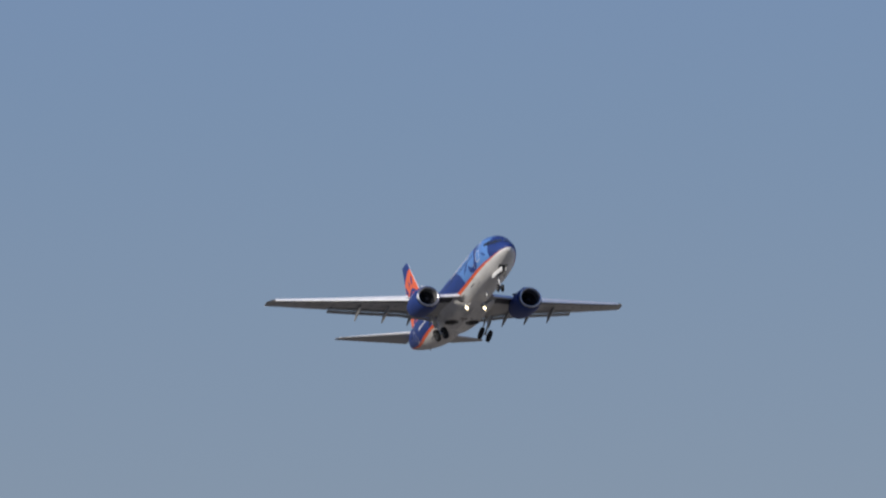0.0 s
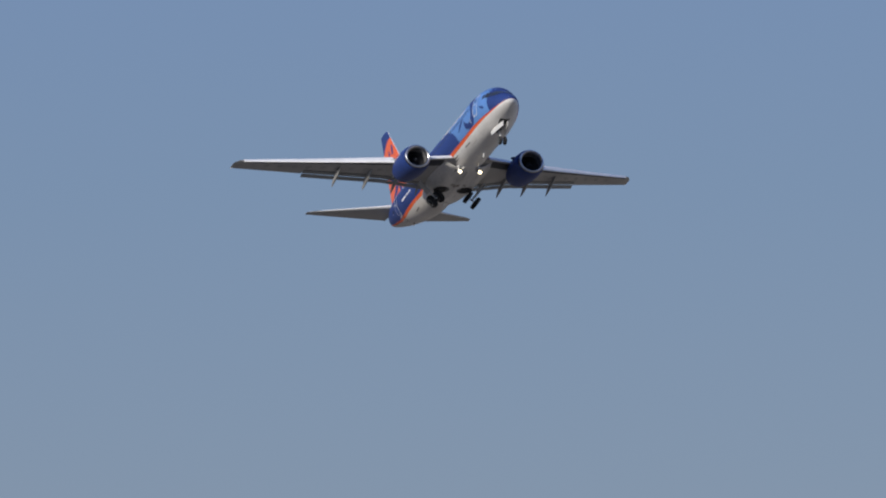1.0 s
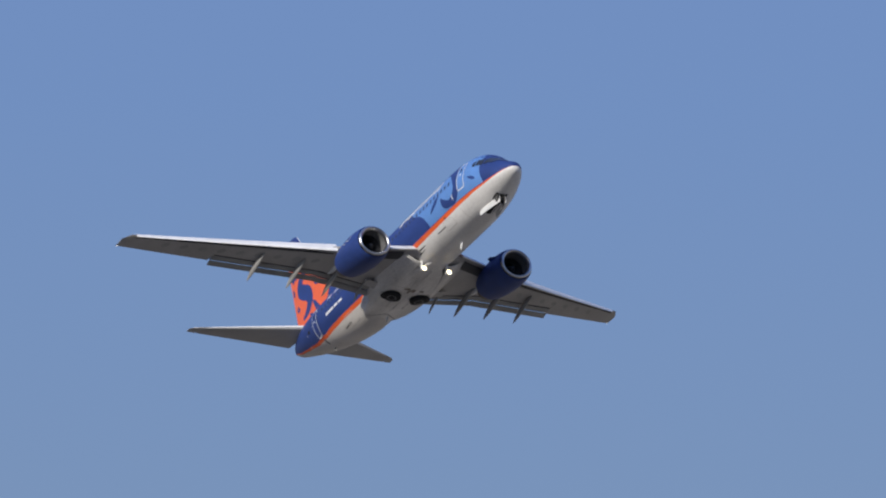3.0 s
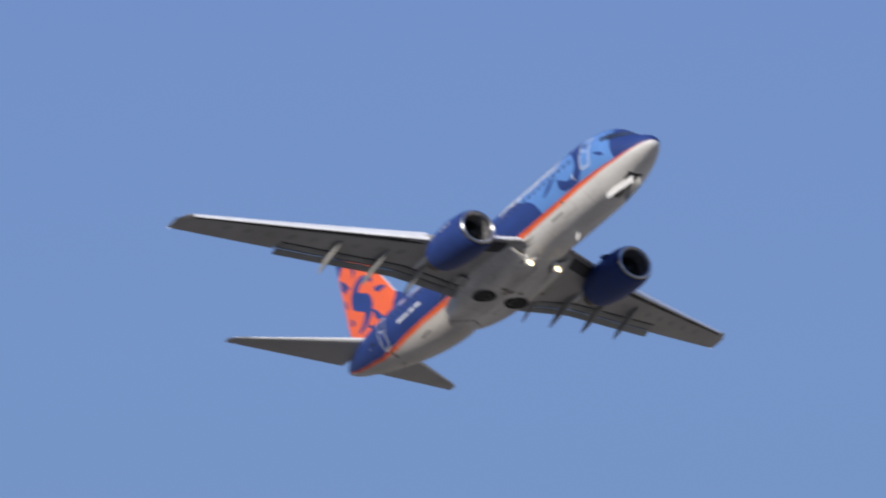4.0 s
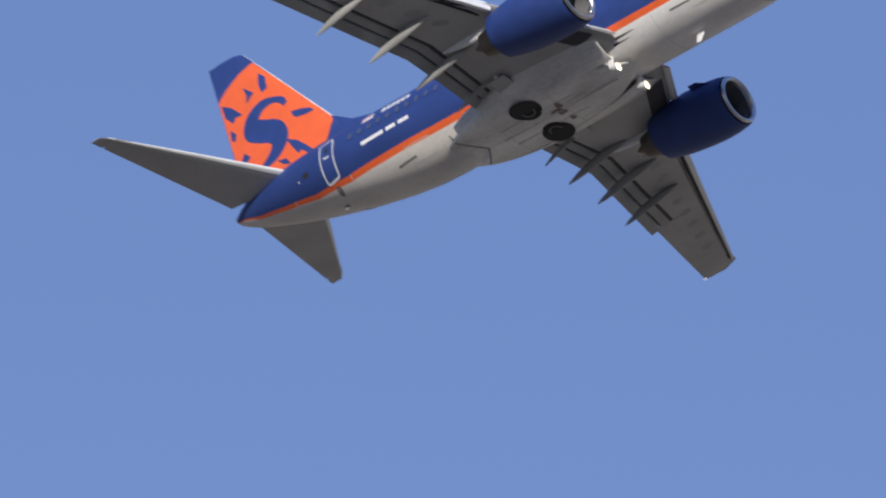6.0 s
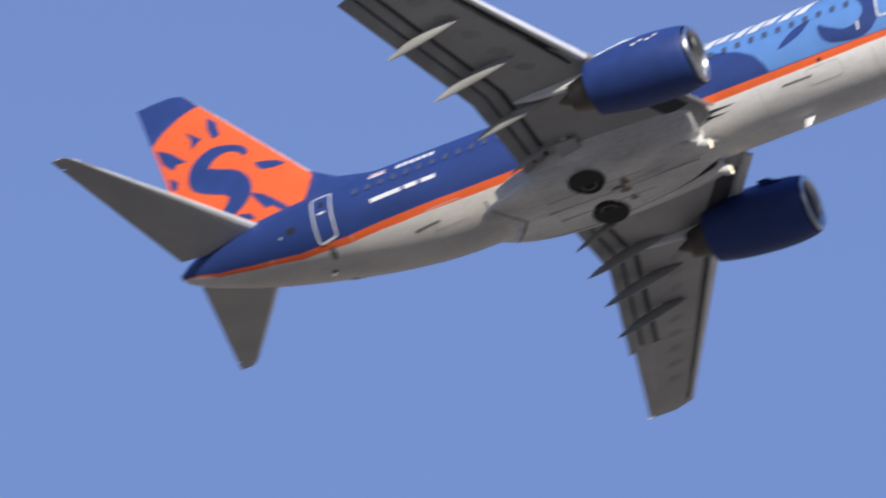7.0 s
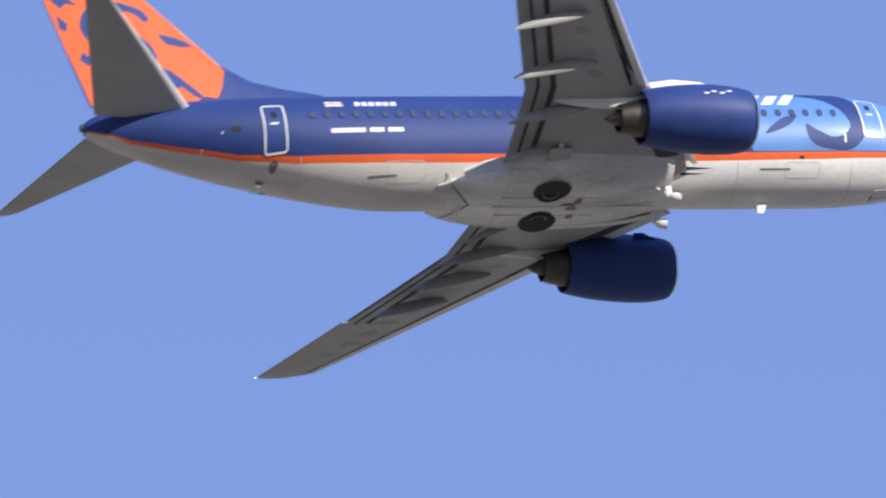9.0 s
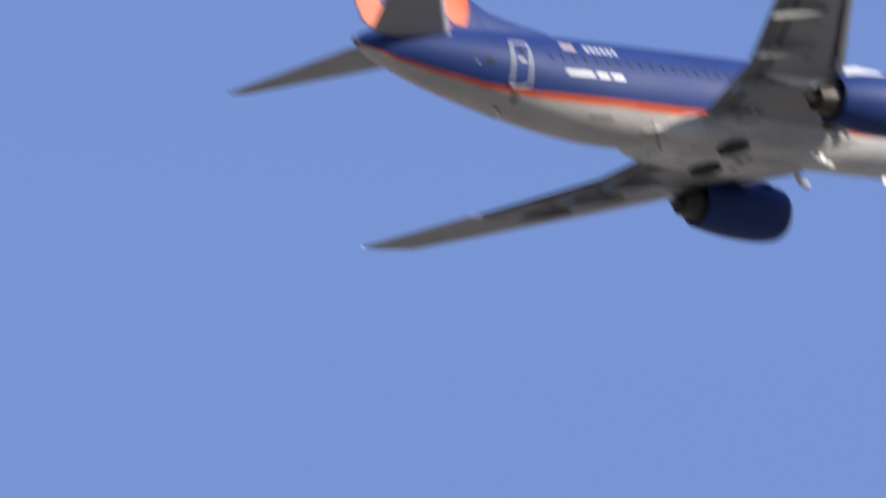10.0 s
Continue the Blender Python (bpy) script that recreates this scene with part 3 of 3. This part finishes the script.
def make_stabilizer(s):
    def sect(y, x0, x1):
        le = float(np.interp(y, [0.3, 1.0, 6.9, 7.17], [27.95, 28.4, 32.55, 32.9]))
        te = float(np.interp(y, [0.3, 7.17], [31.6, 33.38]))
        z = 1.12 + 0.145 * (y - 0.6)
        return [V(a, s * y, z + b) for a, b in foil(le, te - le, 0.125 if y < 7 else 0.06, x0, x1)]

    st = part("horizontal_stabilizer", loft([sect(y, 0.0, 0.71 if y < 6.7 else 1.0) for y in (0.3, 1.0, 3.0, 5.0, 6.65, 6.7, 7.0, 7.17)]), WING_GREY, airliner, "grey horizontal tailplane")
    part("elevator", loft([sect(y, 0.712, 1.0) for y in (0.75, 2.6, 4.6, 6.62)]), WING_GREY, st)
    rings = []
    for y in (1.0, 4.0, 6.95):
        le = float(np.interp(y, [0.3, 1.0, 6.9, 7.17], [27.95, 28.4, 32.55, 32.9]))
        te = float(np.interp(y, [0.3, 7.17], [31.6, 33.38]))
        z = 1.12 + 0.145 * (y - 0.6)
        rings.append([V(a, s * y, z + b * 1.03) for a, b in foil(le - 0.02, te - le, 0.13, 0.0, 0.07, 8)])
    part("leading_edge", loft(rings), BARE, st, "bright metal leading edge")
    return st


def make_root_fairing(s):
    """Curved filler between the belly and the underside of the wing root."""
    rings = []
    for a, y0, y1 in smooth_rows([(11.75, 0.9, 1.9), (12.3, 1.0, 2.15), (13.1, 1.1, 2.25), (14.0, 1.2, 2.3), (15.0, 1.3, 2.3), (15.8, 1.4, 2.25), (16.5, 1.45, 2.15), (17.1, 1.45, 1.98), (17.8, 1.4, 1.86), (18.6, 1.3, 1.74), (19.3, 1.1, 1.55)], 4):
        low = float(np.interp(a, [11.75, 13.0, 14.2, 17.1, 18.6, 19.3], [-1.9, -2.08, -2.14, -2.1, -2.03, -1.96]))
        top = wing_under(a, y1) + 0.03 if a < 17.3 else float(np.interp(a, [17.3, 18.6, 19.3], [-1.28, -1.42, -1.62]))
        under = [V(a, s * (y0 + (y1 - y0) * u), low + (top - low) * u ** 1.7) for u in np.linspace(0, 1, 12)]
        rings.append(under + [p + Vector((0, 0, 0.05)) for p in under[::-1]])
    return part("root_fairing", loft(rings), BELLY, fairing, "worn grey wing-root fairing")


for s in (-1, 1):
    make_wing(s)
    make_root_fairing(s)
    make_engine(s)
    make_stabilizer(s)


# ---- fin ----
def fin_edges(z):
    return 26.68 + 0.852 * (z - 3.5), 31.95 + 0.236 * (z - 3.5)


def fin_ring(z, x0, x1, t=0.095):
    le, te = fin_edges(z)
    if z > 9.05:
        le += (z - 9.05) * 2.2
    return [V(a, b, z) for a, b in [(a, b) for a, b in foil(le, te - le, t, x0, x1)]]


def fin_skin(a, z, s, off):
    le, te = fin_edges(z)
    x = max(0.0, min(1.0, (a - le) / (te - le)))
    h = half(x, 0.095) * (te - le) * (1 if s > 0 else 0.8)
    return V(a, s * (h + off), z)


fin = part("fin", loft([fin_ring(z, 0, 0.70) for z in (1.3, 2.5, 3.5, 5.0, 6.5, 8.0)] + [fin_ring(z, 0, 0.7, 0.09 if z < 9.15 else 0.04) for z in (9.0, 9.1, 9.2)]), BLUE, airliner, "blue fin with an orange field and blue curled markings")
part("rudder", loft([fin_ring(z, 0.702, 1.0) for z in (1.9, 4.0, 6.0, 8.0, 9.05)] + [fin_ring(9.17, 0.702, 1.0, 0.05)]), BLUE, fin)
rings = []
for z, a0, a1, w in ((1.75, 22.2, 28.2, 0.225), (2.1, 22.6, 28.2, 0.22), (2.4, 23.4, 28.2, 0.218), (2.64, 24.7, 28.2, 0.215), (2.94, 25.75, 28.2, 0.21), (3.55, 26.68, 28.2, 0.2)):
    rings.append([V(a0 + (a1 - a0) * (1 - math.cos(q)) / 2, w * math.sin(q) * (0.35 + 0.65 * (1 - math.cos(q)) / 2), z) for q in np.linspace(0, 2 * math.pi, 20, endpoint=False)])
part("dorsal_fin", loft(rings), BLUE, fin)
for s in (-1, 1):
    on = lambda a, z, s=s: fin_skin(a, z, s, 0.012)
    over = lambda a, z, s=s: fin_skin(a, z, s, 0.02)
    part("orange_field", wrap([(30.85, 8.33), (29.0, 6.2), (26.8, 3.62), (26.66, 3.3), (26.98, 2.9), (26.85, 2.6), (27.1, 2.12), (27.5, 2.2), (27.9, 1.95), (28.3, 2.0), (28.8, 1.75), (31.25, 1.75), (31.5, 1.95), (32.25, 4.9), (32.82, 7.3), (32.3, 7.72), (31.6, 8.08)], on),
         ORANGE, fin, "bright orange painted field")
    part("curl_marking", brush([(29.12, 5.3, 0.24), (29.3, 5.6, 0.3), (29.78, 5.84, 0.3), (30.4, 5.86, 0.55), (30.92, 5.5, 0.8), (30.95, 4.98, 1.0), (30.4, 4.6, 1.04), (29.75, 4.26, 1.04), (29.46, 3.75, 0.96), (29.66, 3.3, 0.76), (30.1, 2.98, 0.5), (30.7, 2.8, 0.2)], over), BLUE, fin, "dark blue double curl")
    for ring in ([(30.5, 7.5), (30.2, 7.2), (30.12, 6.68), (30.36, 6.62), (30.5, 7.05)], [(31.35, 7.2), (30.85, 6.74), (31.0, 6.66), (31.22, 6.48), (31.18, 6.8)],
                 [(32.55, 6.92), (32.1, 6.62), (31.58, 6.05), (31.9, 6.12), (32.05, 5.95), (32.4, 6.35)], [(32.2, 5.55), (31.92, 5.25), (31.98, 4.98), (32.16, 5.1)],
                 [(28.72, 4.72), (28.3, 4.62), (27.95, 4.5), (27.72, 4.3), (28.1, 4.28), (28.5, 4.36), (28.62, 4.5)], [(28.98, 3.4), (28.5, 3.12), (28.1, 2.72), (27.55, 2.1), (27.95, 2.28), (28.3, 2.62), (28.45, 2.55), (28.72, 2.95)],
                 [(29.6, 2.72), (29.15, 2.58), (29.0, 2.3), (29.3, 2.42)], [(31.5, 4.05), (31.2, 3.75), (31.42, 3.6), (31.62, 3.8)]):
        cx, cz = sum(p[0] for p in ring) / len(ring), sum(p[1] for p in ring) / len(ring)
        part("flame_marking", wrap([(cx + 1.22 * (x - cx), cz + 1.22 * (z - cz)) for x, z in ring], over), BLUE, fin, "dark blue flame mark")
le_rings = []
for z in (3.6, 6.0, 9.0):
    le, te = fin_edges(z)
    le_rings.append([V(a, b * 1.04, z) for a, b in foil(le - 0.012, te - le, 0.097, 0.0, 0.012, 5)])
part("fin_leading_edge", loft(le_rings), BARE, fin, "bright metal leading edge")

# small ports on the rear body
for s in (-1, 1):
    on = lambda a, z, s=s: skin(a, z, s, 0.008)
    part("static_port", wrap([(27.1 + 0.2 * math.cos(q), 0.08 + 0.11 * math.sin(q)) for q in np.linspace(0, 6.28, 12, endpoint=False)], on), DARK, fuselage, "dark oval port")
    part("static_mark", bars([(27.52, 27.58, -0.02, 0.05)], on), WHITE, fuselage, "small white square mark")

# tail cone outlet and light
part("tail_outlet", tube(V(31.8, 0, 1.06), V(32.05, 0, 1.08), 0.17, 0.12, 16), STEEL, fuselage, "small dark metal exhaust at the tail")

# ---- belly details ----
for s in (-1, 1):
    # flat dark disc on the closed fairing, in place of the open well's shade
    well = bmesh.new()
    well.faces.new([well.verts.new(V(16.1 + 0.66 * math.cos(q), s * 1.0 + 0.64 * math.sin(q), -2.168)) for q in np.linspace(0, 2 * math.pi, 28, endpoint=False)])
    part("wheel_well_shade", well, DARK, fairing, "dark disc standing for shade in the round wheel well", smooth=False)
    can = [[V(a, s * 0.85 + r * math.sin(q), z + r * math.cos(q)) for q in np.linspace(0, 2 * math.pi, 18, endpoint=False)] for a, z, r in ((11.9, -2.3, 0.03), (11.83, -2.31, 0.12), (11.66, -2.34, 0.17), (11.48, -2.375, 0.185), (11.48, -2.375, 0.168), (11.64, -2.345, 0.145))]
    lamp = part("landing_light", loft(can), WHITE, airliner, "extended white round landing light, switched on")
    part("lens", tube(V(11.62, s * 0.85, -2.35), V(11.60, s * 0.85, -2.353), 0.147, 0.145, 18), LAMP, lamp, "glowing lamp lens")
    part("light_arm", box(V(11.95, s * 0.85 - 0.05, -2.33), V(11.72, s * 0.85 + 0.05, -1.7), 0.02), WHITE, lamp, "white lamp arm")
    # ram air inlets ahead of the fairing
    part("air_inlet", wrap([(10.2, -1.45), (11.2, -1.49), (11.2, -1.41)], lambda a, z, s=s: skin(a, z, s, 0.008)), DARK, fuselage, "dark wedge-shaped air inlet")
    part("air_inlet", wrap([(10.5, -1.58), (11.4, -1.61), (11.4, -1.55)], lambda a, z, s=s: skin(a, z, s, 0.008)), DARK, fuselage, "dark wedge-shaped air inlet")
for a, y, ln, w in ((15.12, 0.05, 0.22, 0.3), (15.05, 0.62, 0.14, 0.24), (14.98, -0.38, 0.16, 0.34), (15.3, -0.15, 0.3, 0.12)):
    stain = bmesh.new()
    stain.faces.new([stain.verts.new(V(a + ln * (0.8 + 0.25 * math.sin(3 * q)) * math.cos(q), y + w * (0.8 + 0.2 * math.cos(2 * q)) * math.sin(q), -2.17)) for q in np.linspace(0, 2 * math.pi, 18, endpoint=False)])
    part("oil_stain", stain, STAIN, fairing, "brown oil stain ahead of the wheels", smooth=False)
for k in (8, 15, 22):
    ring = fair_rings[k]
    c = sum(ring, Vector()) / len(ring)
    low = [p for p in ring[8:33]]
    rows = [[c + (p - c) * 1.004 + Vector((da, 0, 0)) for p in low] for da in (0, 0.03)]
    part("fairing_joint", loft(rows, closed=False, caps=False), JOINT, fairing)
for y, a0, a1 in ((0.0, 12.2, 18.0), (-0.55, 14.2, 17.8), (0.55, 14.2, 17.8)):
    part("fairing_joint", box(V(a1, y - 0.015, -2.172), V(a0, y + 0.015, -2.12)), JOINT, fairing)


def belly_z(a, y):
    """Height of the lowest skin, fairing or body, at a place under the belly."""
    zt, zb, hw = section(a)
    z = (zt + zb) / 2 - (zt - zb) / 2 * math.sqrt(max(0.0, 1 - (y / hw) ** 2))
    fa = [row[0] for row in FAIRING]
    hw, zb, zt = (float(np.interp(a, fa, [row[k] for row in FAIRING])) for k in (1, 2, 3))
    if a < fa[-1] and abs(y) < hw:
        sine = (abs(y) / hw) ** (1 / 0.6)
        z = min(z, (zt + zb) / 2 - (zt - zb) / 2 * math.sqrt(max(0.0, 1 - sine * sine)) ** 0.7)
    return z


for s in (-1, 1):
    bm = bmesh.new()
    old = None
    for u in np.linspace(0, 1, 14):
        a, y = 19.85 - 1.0 * u ** 0.8, s * 1.2 * (1 - u)
        now = [bm.verts.new(V(a + da, y, belly_z(a + da, y) - 0.012)) for da in (-0.04, 0.04)]
        if old:
            bm.faces.new((old[0], old[1], now[1], now[0]))
        old = now
    part("fairing_seam", bm, SEAM, fairing, "dark seam along the fairing's rear edge")


def blade(name, a, y, z, length, height, mat, label, down=True):
    k = -1 if down else 1
    rings = [[V(a + sh + c * math.cos(q), y + 0.035 * sc * math.sin(q), z + k * hh) for q in np.linspace(0, 2 * math.pi, 12, endpoint=False)]
             for hh, c, sh, sc in ((-0.05, length / 2, 0, 1), (height * 0.6, length * 0.36, length * 0.22, 0.7), (height, length * 0.25, length * 0.36, 0.4))]
    return part(name, loft(rings), mat, fuselage, label)


blade("blade_antenna", 8.1, 0.1, -2.0, 0.42, 0.42, WHITE, "white belly blade antenna")
blade("blade_antenna", 19.2, 0.2, -2.15, 0.3, 0.3, WHITE, "white belly blade antenna")
blade("drain_mast", 26.1, -0.1, -1.1, 0.34, 0.3, SEAM, "small dark grey drain mast")
blade("blade_antenna", 9.2, 0, 2.0, 0.4, 0.32, WHITE, "white roof antenna", False)

# ---- landing gear ----
MAIN_PIVOT = (16.1, 2.86, -1.37)


def wheel(r, w):
    prof = [(-w / 2, r * 0.52), (-w / 2, r * 0.8), (-w * 0.4, r * 0.95), (-w * 0.2, r), (w * 0.2, r), (w * 0.4, r * 0.95), (w / 2, r * 0.8), (w / 2, r * 0.52)]
    return loft([[Vector((rad * math.cos(q), x, rad * math.sin(q))) for q in np.linspace(0, 2 * math.pi, 28, endpoint=False)] for x, rad in prof])


def hub(r, w):
    prof = [(-w * 0.42, r * 0.02), (-w * 0.46, r * 0.3), (-w * 0.53, r * 0.53), (w * 0.53, r * 0.53), (w * 0.46, r * 0.3), (w * 0.42, r * 0.02)]
    return loft([[Vector((rad * math.cos(q), x, rad * math.sin(q))) for q in np.linspace(0, 2 * math.pi, 20, endpoint=False)] for x, rad in prof])


def make_main_gear(s):
    bm = tube((0, 0, -0.15), (0, 0, -1.3), 0.1)
    merge(bm, tube((0, 0, -1.2), (0, 0, -2.09), 0.075))
    merge(bm, tube((0, -0.5, -2.09), (0, 0.5, -2.09), 0.06))
    merge(bm, tube((0.28, 0, -0.9), (0.05, 0, -1.85), 0.035))
    merge(bm, tube((0, -s * 0.9, -0.1), (0, 0, -1.0), 0.05))
    gear = part("main_gear", bm, WHITE, airliner, "white main landing gear leg folding into the belly", at=V(*[MAIN_PIVOT[0], s * MAIN_PIVOT[1], MAIN_PIVOT[2]]))
    for k in (-0.4, 0.4):
        part("tyre", wheel(0.56, 0.36), RUBBER, gear, "black main wheel tyre", at=(0, k, -2.09))
        part("rim", hub(0.56, 0.36), RIM, gear, "grey wheel hub", at=(0, k, -2.09))
    bm = box((-0.4, s * 0.1, -1.35), (0.4, s * 0.13, -0.2), 0.01)
    part("strut_door", bm, WING_GREY, gear, "grey gear leg door")
    return gear


main_gears = [(s, make_main_gear(s)) for s in (-1, 1)]

bm = tube((0, 0, 0.1), (0, 0, -1.1), 0.08)
merge(bm, tube((0, 0, -1.0), (0, 0, -1.72), 0.055))
merge(bm, tube((0, -0.3, -1.72), (0, 0.3, -1.72), 0.04))
merge(bm, tube((0.7, 0, -0.1), (0, 0, -0.9), 0.04))
nose_gear = part("nose_gear", bm, WHITE, airliner, "white nose landing gear leg folding forward", at=V(4.1, 0, -1.55))
for k in (-0.2, 0.2):
    part("tyre", wheel(0.34, 0.2), RUBBER, nose_gear, "black nose wheel tyre", at=(0, k, -1.72))
    part("rim", hub(0.34, 0.2), FLAP_GREY, nose_gear, "grey wheel hub", at=(0, k, -1.72))
# dark patch laid on the skin as the shade inside the open bay
bay = bmesh.new()
merge(bay, wrap([(2.05, -0.4), (4.15, -0.4), (4.15, 0.4), (2.05, 0.4)], lambda a, y: V(a, y, float(np.interp(a, FA, [r[2] for r in FINE])) + 0.065 * (y / 0.4) ** 2 - 0.004)))
part("nose_gear_bay_shade", bay, DARK, fuselage, "dark patch standing for shade in the nose gear bay")
nose_doors = []
for s in (-1, 1):
    bm = bmesh.new()
    vs = []
    for a in np.linspace(2.05, 4.1, 8):
        zb = float(np.interp(a, FA, [r[2] for r in FINE])) + 1.71
        for u in (0, 0.5, 1.0):
            vs.append((2.05 + 1.02 - a, -s * (0.40 * u), zb + 0.03 + 0.078 * (1 - u) ** 2 - 0.03))
    me_rows = [[Vector(p) for p in vs[i:i + 3]] for i in range(0, len(vs), 3)]
    rings = [r + [p + Vector((0, 0, 0.025)) for p in r[::-1]] for r in me_rows]
    door = part("nose_gear_door", loft(rings), FRESH, airliner, "white nose gear door hanging open", at=V(3.07, s * 0.42, -1.74))
    nose_doors.append((s, door))

# seconds, x, y, z, bank, pitch, heading
FLIGHT = [
    (0, -626.85, 193.25, 98.25, 1.05, 11.18, -0.83),
    (0.5, -587.65, 191.64, 101.12, 0.51, 11.48, -0.91),
    (1, -548.64, 190.30, 103.88, -0.01, 11.76, -0.98),
    (1.5, -509.82, 189.22, 106.52, -0.48, 11.96, -0.99),
    (2, -471.20, 188.39, 109.06, -0.89, 12.03, -0.89),
    (2.5, -432.77, 187.82, 111.49, -1.23, 11.95, -0.64),
    (3, -394.52, 187.50, 113.83, -1.53, 11.75, -0.33),
    (3.5, -356.45, 187.40, 116.08, -1.82, 11.46, -0.03),
    (4, -318.55, 187.54, 118.26, -2.13, 11.13, 0.20),
    (4.5, -280.82, 187.88, 120.39, -2.53, 10.88, 0.26),
    (5, -243.23, 188.43, 122.50, -2.94, 10.76, 0.23),
    (5.5, -205.79, 189.17, 124.58, -3.25, 10.75, 0.09),
    (6, -168.48, 190.10, 126.68, -3.40, 10.80, -0.10),
    (6.5, -131.29, 191.22, 128.81, -3.30, 10.86, -0.28),
    (7, -94.21, 192.52, 130.98, -2.87, 10.89, -0.39),
    (7.5, -57.23, 194.00, 133.22, -2.34, 10.95, -0.43),
    (8, -20.35, 195.66, 135.54, -1.66, 11.05, -0.36),
    (8.5, 16.44, 197.51, 137.96, -0.81, 11.15, -0.12),
    (9, 53.14, 199.52, 140.48, -0.05, 11.24, 0.18),
    (9.5, 89.75, 201.71, 143.12, 0.47, 11.33, 0.48),
    (10, 126.27, 204.08, 145.87, 0.80, 11.38, 0.78),
]


def motions():
    walk(airliner, [(t, pose(x, y, z, bank, -pitch, head)) for t, x, y, z, bank, pitch, head in FLIGHT])
    for s, gear in main_gears:
        base = gear.location.copy()
        walk(gear, [(t, pose(*base, -s * a, 0, 0)) for t, a in ((0, 21), (0.5, 31), (1.0, 39), (1.5, 45), (2.2, 57), (2.8, 72), (3.3, 84), (10, 84))])
    base = nose_gear.location.copy()
    walk(nose_gear, [(t, pose(*base, 0, -a, 0)) for t, a in ((0, 14), (0.5, 20), (1.0, 34), (1.5, 46), (2.2, 62), (3.0, 86), (3.6, 101), (10, 101))])
    for s, door in nose_doors:
        base = door.location.copy()
        walk(door, [(t, pose(*base, s * a, 0, 0)) for t, a in ((0, 80), (4.4, 80), (4.7, 50), (5.0, 12), (5.2, 0), (10, 0))])


motions()
